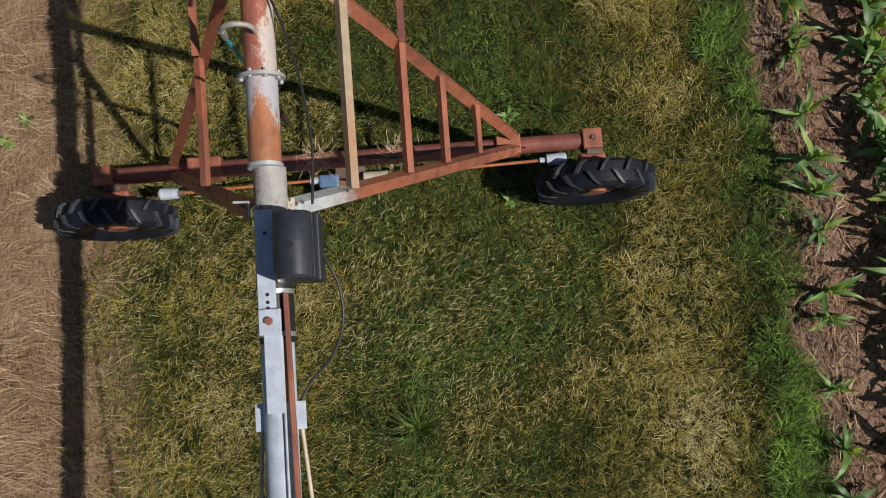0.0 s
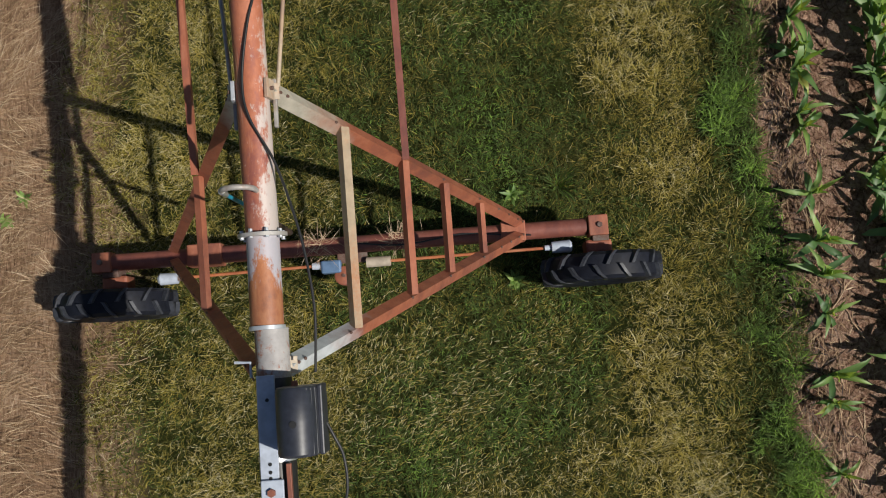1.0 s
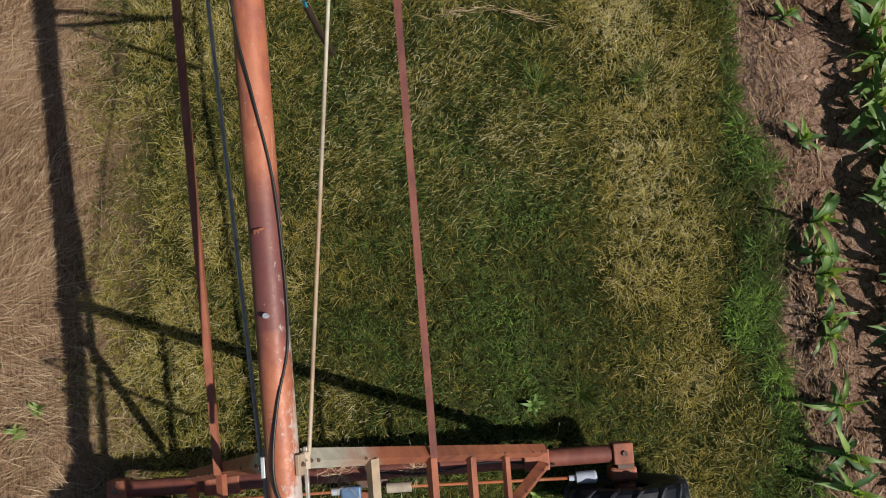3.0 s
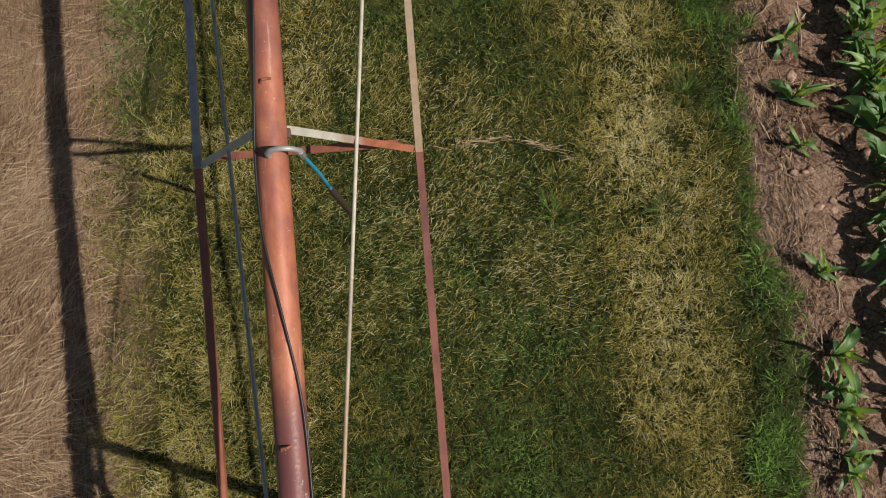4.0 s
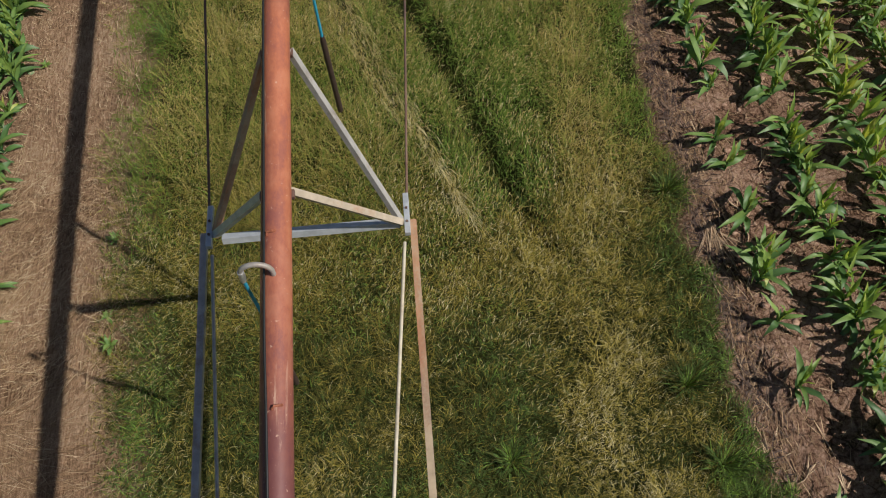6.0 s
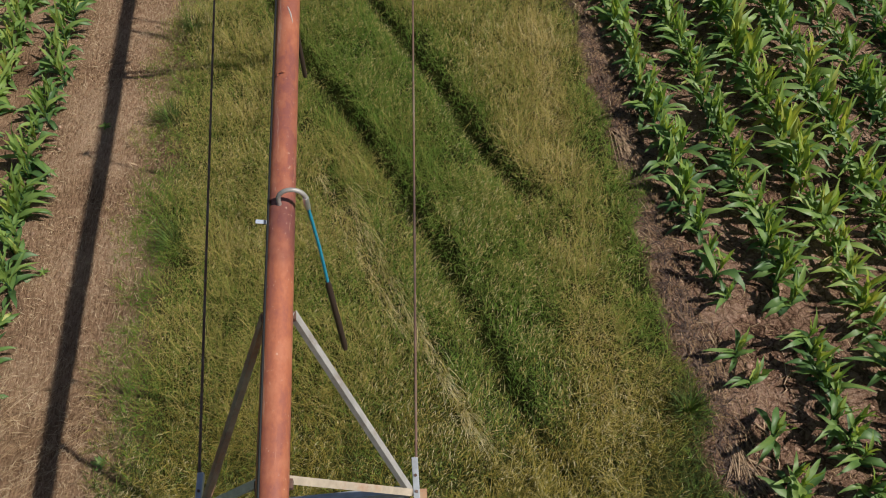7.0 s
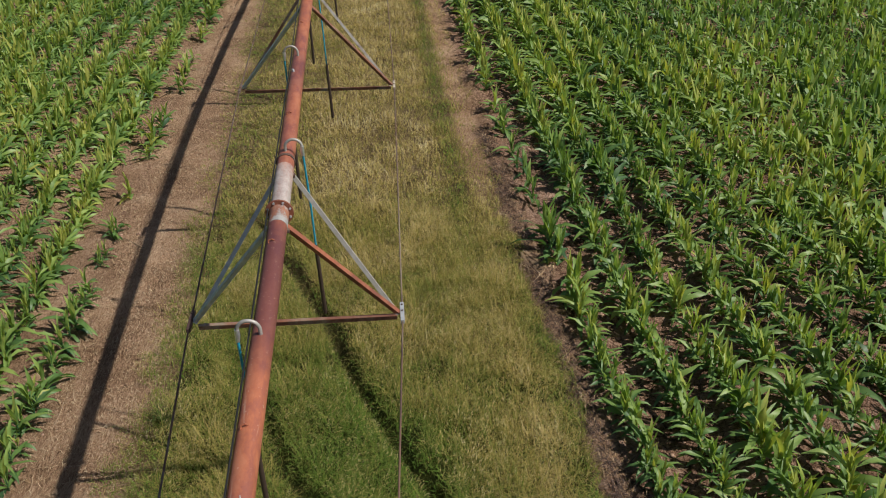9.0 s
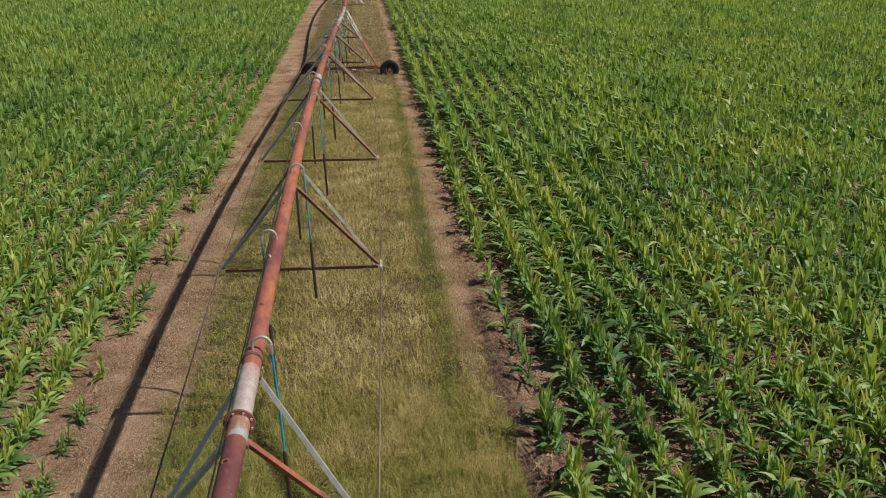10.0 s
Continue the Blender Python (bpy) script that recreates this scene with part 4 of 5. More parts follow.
def on_pipe(y, ang=0.0, r=R_PIPE):
    """A point on the pipe's skin; ang in degrees from the top, positive towards +x."""
    a = radians(ang)
    return Vector((float(pipe_x(y)) + r * math.sin(a), y, float(pipe_z(y)) + r * math.cos(a)))


def wheel(parent, x, y, z):
    """A farm tyre with chevron lugs on a steel rim."""
    hub = part("wheel", tube([(x, y - 0.1, z), (x, y + 0.12, z)], 0.1, 14), M_RUST, parent, "rusty wheel hub", 30)
    R, W = 0.57, 0.27
    prof = [(-0.30, 0.40), (-0.42, 0.5), (-0.5, 0.76), (-0.48, 0.9), (-0.36, 0.965), (0, 0.985), (0.36, 0.965), (0.48, 0.9), (0.5, 0.76), (0.42, 0.5), (0.30, 0.40)]
    bm = bmesh.new()
    seg = 44
    rings = []
    for k in range(seg):
        a = 2 * math.pi * k / seg
        rings.append([bm.verts.new((x + R * r * math.cos(a), y + W * w, z + R * r * math.sin(a))) for w, r in prof])
    for k in range(seg):
        p, q = rings[k], rings[(k + 1) % seg]
        for j in range(len(prof) - 1):
            bm.faces.new((p[j], q[j], q[j + 1], p[j + 1]))
        bm.faces.new((p[0], p[-1], q[-1], q[0]))
    part("tyre", bm, M_TYRE, hub, "black farm tyre with worn chevron lugs", 35)
    # lugs: slanted bars on alternate halves of the tread
    n = 15
    for k in range(n):
        for s in (-1, 1):
            a0 = 2 * math.pi * (k + (0.5 if s > 0 else 0)) / n
            bm, v = bmesh.new(), []
            for u, lo, hi in ((0.0, 0.965, 1.045), (0.3, 0.955, 1.04), (0.47, 0.88, 1.005), (0.515, 0.72, 0.8)):
                for da, r in ((-0.042, lo), (-0.027, hi), (0.027, hi), (0.042, lo)):
                    a = a0 + da + (0.5 - u) * 0.5 - 0.07 * max(0.0, 0.3 - u) / 0.3
                    v.append(bm.verts.new((x + R * r * math.cos(a), y + s * u * W, z + R * r * math.sin(a))))
            for j in range(3):
                for i in range(4):
                    bm.faces.new((v[4 * j + i], v[4 * j + (i + 1) % 4], v[4 * j + 4 + (i + 1) % 4], v[4 * j + 4 + i]))
            bm.faces.new(v[3::-1]), bm.faces.new(v[12:16])
            part("lug", bm, M_LUG, hub, "", 60)
    bm = bmesh.new()
    rim = [(-0.24, 0.425), (-0.22, 0.39), (-0.12, 0.37), (0.05, 0.35), (0.08, 0.16), (0.06, 0.16), (0.03, 0.33), (-0.14, 0.35), (-0.24, 0.38)]
    rr = []
    for k in range(32):
        a = 2 * math.pi * k / 32
        rr.append([bm.verts.new((x + R * r * math.cos(a), y + W * w, z + R * r * math.sin(a))) for w, r in rim])
    for k in range(32):
        p, q = rr[k], rr[(k + 1) % 32]
        for j in range(len(rim)):
            bm.faces.new((p[j], q[j], q[(j + 1) % len(rim)], p[(j + 1) % len(rim)]))
    part("rim", bm, M_DARK, hub, "dark rusted steel rim", 35)


def drive_tower():
    tw = thing("drive_tower", "rusty steel irrigation tower standing on two farm tyres", "irrigation tower", (-0.85, 2.15, 0))
    bx0, bx1, by = -3.36, 1.70, 2.15
    zl, zr = 0.56, 0.66

    def beam_z(x):
        return zl + (zr - zl) * (x - bx0) / (bx1 - bx0)
    beam = part("base_beam", tube([(bx0 + 0.16, by, beam_z(bx0 + .16)), (-0.9, by, beam_z(-0.9)), (bx1 - 0.2, by, beam_z(bx1 - .2))], 0.085, 18), M_BEAM, tw, "", 40)
    for sx, x in ((-1, bx0), (1, bx1)):
        part("end_plate", box((x - sx * 0.09, by, beam_z(x)), (0.19, 0.2, 0.2), None, 0.01), M_RUST, beam)
        part("axle_bolt", bolt((x - sx * 0.08, by, beam_z(x) + 0.108), (0, 0, 1), 0.03, 0.03), M_DARK, beam)
    part("gusset", box((-2.25, by, beam_z(-2.25) + 0.012), (0.34, 0.215, 0.2), None, 0.012), M_RUST, beam, "lighter rust-orange gusset box")
    part("gusset", box((0.78, by, beam_z(0.78) + 0.02), (0.24, 0.2, 0.2), None, 0.012), M_RUST, beam)
    # legs: two a side, from the pipe down to the beam
    near_y, far_y = 1.05, 2.69
    apex_r, apex_l = Vector((0.90, 2.17, 0.74)), Vector((-2.60, 2.17, 0.66))
    tops = {("r", 0): Vector((-0.86, near_y, 3.93)), ("r", 1): Vector((-0.86, far_y, 4.05)),
            ("l", 0): Vector((-1.13, near_y, 3.96)), ("l", 1): Vector((-1.13, far_y, 4.08))}
    for (s, k), top in tops.items():
        foot = (apex_r if s == "r" else apex_l) + Vector((0, -0.05 + 0.1 * k, 0))
        out = Vector((1, -0.9 if k == 0 else 0.9, 1.0)) if s == "r" else Vector((-1.7, -0.7 if k == 0 else 0.9, 0.45))
        part("leg", angle_iron(top, foot, 0.088, 0.008, out, 1 if (s == "r") == (k == 0) else -1), (M_LEG if k else M_LEGN) if s == "r" else (M_LEGL if k else M_RUST), tw,
             "" if s == "l" else "angle-iron leg with paint worn to rust")
        d = (foot - top).normalized()
        for u in (0.012, 0.03, 0.165, 0.39, 0.56, 0.735, 0.84, 0.9, 0.955, 0.985):
            c = top.lerp(foot, u)
            part("leg_bolt", bolt(c + out.normalized() * 0.003, out, 0.012, 0.01), M_DARK, tw)
        sgn = 1 if s == "r" else -1
        if (s, k) == ("l", 0):
            part("leg_bracket", tube([top + Vector((0.02, -0.06, 0)), top + Vector((0.02, 0.03, 0.01)), top + Vector((-0.075, 0.035, 0.0))], 0.009, 8), M_WHITE, tw, "bent pale rod under the pipe")
            continue
        part("leg_bracket", box((top.x - sgn * 0.03, top.y, top.z + 0.0), (0.11, 0.10, 0.012), Matrix.Rotation(radians(35 * sgn), 4, "Y"), 0.003), M_BEIGE, tw, "beige angle bracket under the pipe")
    # cross ties between the two legs of the right side, and one on the left
    for u, w, mat in ((0.18, 0.062, M_TAN), (0.39, 0.058, M_RUST), (0.56, 0.056, M_RUST), (0.735, 0.05, M_RUST)):
        p = tops[("r", 0)].lerp(apex_r, u)
        q = tops[("r", 1)].lerp(apex_r, u)
        part("cross_tie", angle_iron(p, q, w, 0.006, (0.8, 0, 1)), mat, tw)
    part("cross_tie", angle_iron(tops[("l", 0)].lerp(apex_l, 0.39), tops[("l", 1)].lerp(apex_l, 0.39), 0.055, 0.006, (-0.5, 0, 1), -1), M_RUST, tw)
    pts = [(x, by - 0.02 + 0.03 * math.sin(5 * x), beam_z(x) + 0.092 + 0.01 * math.sin(9 * x)) for x in np.linspace(-0.75, 0.95, 14)]
    part("motor_cable", tube(pts, 0.009, 6), M_CABLE, tw, "thin dark cable along the beam")
    # drive train: middle motor, shafts, wheel gearboxes
    sy, sz = 1.97, 0.53
    motor = part("drive_motor", box((-1.03, sy - 0.02, sz), (0.2, 0.13, 0.12), None, 0.02), M_BLUE, tw, "faded blue drive motor")
    part("shaft_cover", tube([(-1.22, sy, sz), (-1.13, sy, sz)], 0.036, 14), M_WHITE, motor, "white shaft coupling", 40)
    part("gear_case", tube([(-0.91, sy - 0.115, sz - 0.1), (-0.91, sy - 0.115, sz + 0.02), (-0.91, sy - 0.115, sz + 0.03)], [0.095, 0.095, 0.08], 20), M_RUST, motor, "round rusty gear case", 40)
    part("case_bolt", bolt((-0.91, sy - 0.115, sz + 0.036), (0, 0, 1), 0.02, 0.016), M_DARK, motor)
    part("motor_mount", box((-0.82, sy + 0.08, sz - 0.03), (0.3, 0.14, 0.03), None, 0.006), M_DARK, motor)
    part("shaft_cover", tube([(-0.68, sy, sz + .01), (-0.44, sy, sz + .015)], 0.052, 14), M_BEIGE, motor, "cream weathered shaft coupling", 40)
    for x0, x1 in ((-0.45, 1.14), (-1.2, -2.58)):
        z0, z1 = sz + 0.01, beam_z(x1) + 0.1 if x1 > 0 else beam_z(x1) - 0.12
        part("drive_shaft", tube([(x0, sy, z0), (x1, sy - 0.01, z1)], 0.016, 10), M_ORANGE, tw, "thin orange drive shaft", 40)
        s = 1 if x1 > x0 else -1
        part("coupling", tube([(x1 - s * 0.07, sy - 0.01, z1), (x1, sy - 0.01, z1)], 0.028, 12), M_WHITE if s > 0 else M_DARK, tw, "shaft coupling", 40)
        g = part("wheel_gearbox", tube([(x1, sy - .01, z1), (x1 + s * 0.17, sy - .01, z1 + .01), (x1 + s * 0.19, sy - .01, z1 + .01)], [0.055, 0.062, 0.045], 16), M_WHITE, tw, "white wheel gearbox", 40)
        wx, wz = (WHEEL_R if x1 > 0 else WHEEL_L)
        part("gear_housing", box((wx - s * 0.02, sy - 0.02, wz), (0.26, 0.14, 0.24), None, 0.03), M_RUST, g)
        part("axle", tube([(wx, by, wz), (wx, WHEEL_Y, wz)], 0.045, 12), M_DARK, g, "", 40)
        part("axle_bracket", box((wx + 0.0, (sy + by) / 2 + 0.02, (wz + beam_z(wx)) / 2), (0.16, 0.16, 0.1 + abs(wz - beam_z(wx))), None, 0.008), M_DARK, g)
    wheel(tw, WHEEL_L[0], WHEEL_Y, WHEEL_L[1])
    wheel(tw, WHEEL_R[0], WHEEL_Y, WHEEL_R[1])
    return tw


tower = drive_tower()
far_tower = copy_thing(tower, pose(S * -1.32, S * 64.6, S * -0.3))
tagged(far_tower, "distant rusty irrigation tower standing between corn fields")

for bx in (-1.12, -0.35):
    n = 70
    x, y = bx + rng.normal(0, 0.07, n), 2.15 + rng.normal(0, 0.045, n)
    v, f, t = blades(x, y, rng.uniform(0.08, 0.24, n), rng.uniform(0.003, 0.006, n), rng.uniform(1.1, 1.5, n), rng.uniform(0, 6.28, n), rng.uniform(0.4, 1, n), 0.675 + rng.uniform(0, 0.03, n), 0.9)
    v[:, 2] = np.maximum(v[:, 2], 0.66 - 3.0 * np.maximum(np.abs(v[:, 1] - 2.15) - 0.06, 0))
    tagged(new("straw_clump", np_mesh("straw_clump", v, f, M_STRAW, tone=t)), "dry straw caught on the rusty beam", "straw", kind="stuff")

span = thing("irrigation_span", "long bowed rusty irrigation pipe with steel truss below", "irrigation pipe", (-1.0, 1.3, 0))
# pipe lengths between bolted flanges
FLANGES = [1.82, 17.12, 32.45, 47.75]
ENDS = [1.27, 1.82, 17.12, 32.45, 47.75, 63.6]
for y0, y1 in zip(ENDS, ENDS[1:]):
    ys = np.linspace(y0, y1, 3 if y1 - y0 < 2 else 24)
    part("pipe_length", tube([on_pipe(y, 0, 0) for y in ys], R_PIPE, 28), M_PEEL if y0 < 1.5 else (M_PIPE if y0 < 47 else M_CHALK), span,
         "flaking white and rust pipe end" if y0 < 1.5 else "rust-coloured steel pipe", 50)


def flange(y, r=0.146, nb=8):
    d = Vector((0, 1, 0))
    f = part("flange", tube([on_pipe(y - 0.011, 0, 0), on_pipe(y + 0.011, 0, 0)], r, 28), M_OUTLET if y < 2 else M_RUST, span, "bolted flange ring", 40)
    for k in range(nb):
        a = 360 * (k + 0.5) / nb
        for s in (-1, 1):
            part("flange_bolt", bolt(on_pipe(y + s * 0.018, a, 0.122), d, 0.013, 0.018), M_ZINC, f)


for y in FLANGES:
    flange(y)
    if y < 2:
        continue
    part("pipe_band", tube([on_pipe(y + 0.012, 0, 0), on_pipe(y + 0.5, 0, 0), on_pipe(y + 0.9, 0, 0)], R_PIPE + 0.002, 28), M_CHALK, span, "chalky pale pipe skin past the flange", 50)
    part("pipe_band", tube([on_pipe(y - 0.3, 0, 0), on_pipe(y - 0.012, 0, 0)], R_PIPE + 0.003, 28), M_FLAKED, span, "white flaking zinc by the flange", 50)
for ang, mat in ((72, M_BEIGE), (-84, M_ZINC)):
    q = on_pipe(2.68, ang, R_PIPE + 0.014)
    part("saddle_plate", box(q, (0.024, 0.12, 0.085), Matrix.Rotation(radians(ang - 90 if ang > 0 else ang + 90), 4, "Y"), 0.004), mat, span, "pale bracket on the pipe's flank")
    part("saddle_bolt", bolt(q + Vector((0.02 if ang > 0 else -0.02, 0, 0.012)), (1 if ang > 0 else -1, 0, 0.4), 0.013, 0.02), M_DARK, span)
part("pipe_ring", tube([on_pipe(1.262, 0, 0), on_pipe(1.285, 0, 0)], 0.107, 28), M_ZINC, span, "", 40)
for y in (18.2, 33.4, 48.7):
    part("pipe_ring", tube([on_pipe(y - 0.02, 0, 0), on_pipe(y + 0.02, 0, 0)], 0.109, 28), M_DARK, span, "dark clamp ring", 40)

# trusses: joint y, half width, joint height, near and far foot of the struts along the pipe
TRUSS = [(5.97, 0.75, 3.22, -0.1, None), (9.63, 0.73, 3.44, -0.28, 0.85), (17.27, 1.16, 3.46, -0.42, 0.7), (24.3, 1.36, 3.53, -0.55, 0.55),
         (31.32, 1.43, 3.56, -0.55, 0.6), (38.38, 1.42, 3.66, -0.55, 0.6), (45.43, 1.17, 3.74, -0.5, 0.6), (52.5, 0.85, 3.8, -0.3, 0.6)]
joints = {}
for i, (y, half, z, near, far) in enumerate(TRUSS):
    cx = float(pipe_x(y)) + (0.07 if i < 2 else 0.05)
    jr, jl = Vector((cx + half, y, z)), Vector((cx - half, y, z))
    joints[i] = (jl, jr)
    for s, j in ((1, jr), (-1, jl)):
        top = on_pipe(y + near, (118 if i < 2 else 100) * s, R_PIPE - 0.004)
        fl = -s
        part("strut", angle_iron(top, j, 0.05, 0.006, (0, -0.4, 1), fl), (M_LEG, M_BEIGE, M_RUST)[i] if s > 0 and i < 3 else (M_TIE if s > 0 else M_ZINC), span,
             "pale angle-iron strut" if s > 0 and i < 2 else "angle-iron strut")
        part("strut_lug", box(on_pipe(y + near, 118 * s, R_PIPE + 0.008), (0.04, 0.06, 0.04), None, 0.006), M_DARK, span)
        if far is not None:
            part("strut", angle_iron(on_pipe(y + far, 100 * s, R_PIPE - 0.004), j, 0.046, 0.006, (0, 0.4, 1), fl), (M_TAN if s < 0 else M_OUTLET) if i == 1 else (M_OUTLET if s > 0 else (M_ZINC if i < 3 else M_TIE)), span, "grey zinc angle-iron strut")
            part("strut_lug", box(on_pipe(y + far, 116 * s, R_PIPE + 0.006), (0.04, 0.06, 0.04), None, 0.006), M_DARK, span)
        if i >= 1:
            part("joint_plate", box(j + Vector((s * 0.028, 0.10 if i == 1 else 0.02, 0.0)), (0.045, 0.36, 0.05), None, 0.004), (M_ZINC if i < 3 else M_ROD) if s > 0 or i < 2 else M_DARK, span, "grey truss joint plate" if s > 0 or i < 2 else "dark truss joint plate")
            for dy in (0.0, 0.12):
                part("joint_bolt", bolt(j + Vector((s * 0.028, 0.02 + dy, 0.03)), (0, 0, 1), 0.011, 0.014), M_DARK, span)
    part("cross_bar", angle_iron(jl + Vector((0.06, 0 if i else 0.11, -0.02)), jr + Vector((-0.03 if i else -0.1, 0.04 if i else 0.11, -0.02)), 0.075 if i == 2 else 0.06, 0.006, (0, -1, 0.3) if i == 1 else (0, 0.25, 1)), M_RUST if i == 0 else (M_ZINC if i == 1 else M_TIE), span)

# end ties near the tower: flat angles from the tower's legs to the second truss, and thin rods
# right tie in the darker beam steel: its shaded face put into colour
for s, x0, mat in ((1, -0.174, M_BEAM), (-1, -1.70, M_RUST)):
    a = Vector((x0, 2.49, 2.77))
    b0, c0 = joints[0][1 if s > 0 else 0], joints[1][1 if s > 0 else 0]
    e = Vector((s * 0.02, 0, 0))
    part("tie_angle", angle_iron(a, b0 + e, 0.052, 0.006, (0, 0, 1), s), mat, span, "long rusty angle-iron tie")
    part("tie_angle", angle_iron(b0 + e, c0 + e * 2.4 + Vector((0, 0.05, 0)), 0.052, 0.006, (0, 0, 1), s), M_TAN if s > 0 else M_OUTLET, span, "long weathered angle-iron tie")
    br = on_pipe(2.62, 112 * s, R_PIPE)
    part("rod_bracket", box(br + Vector((s * 0.03, 0.0, -0.03)), (0.024, 0.30, 0.035), None, 0.005), M_OUTLET, span, "dull grey rod bracket")
    part("truss_rod", tube([br + Vector((s * 0.05, 0.1, -0.03)), c0 + Vector((s * 0.0, -0.15, 0.0))], 0.013, 10), M_ROD if s > 0 else M_OUTLET, span, "long thin truss rod", 50)
for i in range(1, len(TRUSS) - 1):
    for k in (0, 1):
        s = 1 if k else -1
        part("truss_rod", tube([joints[i][k] + Vector((s * 0.03, 0.1, 0)), joints[i + 1][k] + Vector((s * 0.03, -0.1, 0))], 0.0105, 8),
             M_RODDARK if s > 0 else M_DARK, span, "long thin truss rod", 50)
for k in (0, 1):
    s = 1 if k else -1
    part("truss_rod", tube([joints[7][k], Vector((-1.46 + s * 0.75, 62.2, 2.8))], 0.0105, 8), M_DARK, span, "", 50)
    part("truss_rod", tube([joints[6][k], on_pipe(62.6, 110 * s, R_PIPE + .02)], 0.0105, 8), M_DARK, span, "", 50)


# goosenecks with hanging hoses
def gooseneck(y, s, blue, black, sway=0.0, ret=0.0):
    """A bent zinc outlet on top of the pipe, curving over its side s, with hose and weight below."""
    top = on_pipe(y, 0, R_PIPE - 0.005)
    pts = [top, top + Vector((0, 0, 0.05))]
    rad = 0.095
    for k in range(1, 13):
        a = math.pi * k / 12
        pts.append(top + Vector((s * rad * (1 - math.cos(a)), ret * k / 12, 0.05 + rad * math.sin(a))))
    g = part("gooseneck", tube(pts, 0.0165, 12), M_OUTLET, span, "curved dull grey outlet pipe", 50)
    e = pts[-1]
    part("hose_barb", tube([e + Vector((0, 0, 0.01)), e + Vector((0, 0, -0.05)), e + Vector((s * .004, 0, -0.11))], [0.021, 0.023, 0.018], 12), M_CHROME, g, "bright hose clamp", 50)
    h0 = e + Vector((s * 0.004, 0, -0.1))
    h1 = h0 + Vector((sway * blue, 0.01, -blue))
    part("drop_hose", tube([h0, h0.lerp(h1, 0.5) + Vector((0.006, 0.004, 0)), h1], 0.0125, 10), M_HOSE, g, "bright blue drop hose", 50)
    h2 = h1 + Vector((sway * black, 0.01, -black))
    part("hose_weight", tube([h1 + Vector((0, 0, 0.05)), h1, h2 + Vector((0, 0, 0.04)), h2], [0.018, 0.025, 0.026, 0.02], 10), M_WEIGHT, g, "dark brown hose weight", 50)


for y, s in ((2.07, -1), (5.70, 1), (8.72, -1), (11.3, 1), (15.05, -1), (18.28, 1), (21.2, -1), (24.14, 1), (26.95, -1), (29.8, 1), (32.65, -1),
             (35.5, 1), (38.5, -1), (41.5, 1), (44.5, -1), (47.5, 1), (50.5, -1), (53.5, 1), (56.5, -1), (59.5, 1)):
    gooseneck(y, s, 0.95 if y < 12 else 1.25, 0.98, 0.045 if s > 0 else 0.02)

part("scratch", tube([on_pipe(13.2, 34, R_PIPE), on_pipe(13.3, 22, R_PIPE), on_pipe(13.38, 8, R_PIPE)], [0.003, 0.009, 0.005], 6), M_CHALK, span, "bare pale scratch")
# a bent white tag held on the pipe's side, and its studs and clips
part("tag", box(on_pipe(11.2, -72, R_PIPE + 0.035), (0.085, 0.035, 0.005), Matrix.Rotation(radians(12), 4, "Y"), 0.002), M_WHITE, span, "small white tag")

for y, ang in ((3.54, -5), (20.64, -20), (28, -10), (34, 5)):
    part("pipe_stud", tube([on_pipe(y, ang, R_PIPE - .01), on_pipe(y, ang, R_PIPE + 0.035)], 0.016, 10), M_ZINC, span, "capped pipe outlet stud", 50)
for y, ang in ((4.03, -12), (6.15, 5), (6.85, -18), (7.9, 10), (9.0, -12), (12.59, -15), (14.01, -15), (16.43, -15), (19.28, -10), (22.6, -15), (26, -15), (30.5, -15)):
    q = on_pipe(y - 0.012, ang - 16, R_PIPE + 0.002), on_pipe(y, ang - 8, R_PIPE + 0.02), on_pipe(y + 0.004, ang + 8, R_PIPE + 0.022), on_pipe(y + 0.012, ang + 17, R_PIPE + 0.002)
    part("cable_clip", tube(q, 0.009, 6), M_RUST, span, "small wire cable clip")

# the next span beyond the far tower, much the same
far_span = thing("irrigation_span", "distant rusty irrigation pipe beyond the second tower", "irrigation pipe", (-1.5, 64.5, 0))
part("pipe_length", tube([on_pipe(y, 0, 0) for y in np.linspace(64.2, 126, 30)], R_PIPE, 16), M_PIPE, far_span, "", 50)
for y, half, z in ((72.5, 1.1, 3.4), (80, 1.3, 3.5), (88, 1.4, 3.6), (96, 1.4, 3.6), (104, 1.4, 3.6), (112, 1.2, 3.6)):
    cx = float(pipe_x(y))
    for s in (-1, 1):
        for dy in (-0.5, 0.6):
            part("strut", angle_iron(on_pipe(y + dy, 100 * s), (cx + s * half, y, z), 0.05, 0.006, (0, -0.4, 1), -s), M_ZINC, far_span)
    part("cross_bar", angle_iron((cx - half, y, z), (cx + half, y, z), 0.055, 0.006), M_ROD, far_span)
for y in (68, 71, 74, 77, 80.5):
    s = 1 if y % 2 else -1
    e = on_pipe(y, 80 * s, 0.2)
    part("drop_hose", tube([on_pipe(y, 0, 0.09), on_pipe(y, 30 * s, 0.22), e, e + Vector((0, 0, -2.2))], 0.016, 8), M_WEIGHT, far_span)

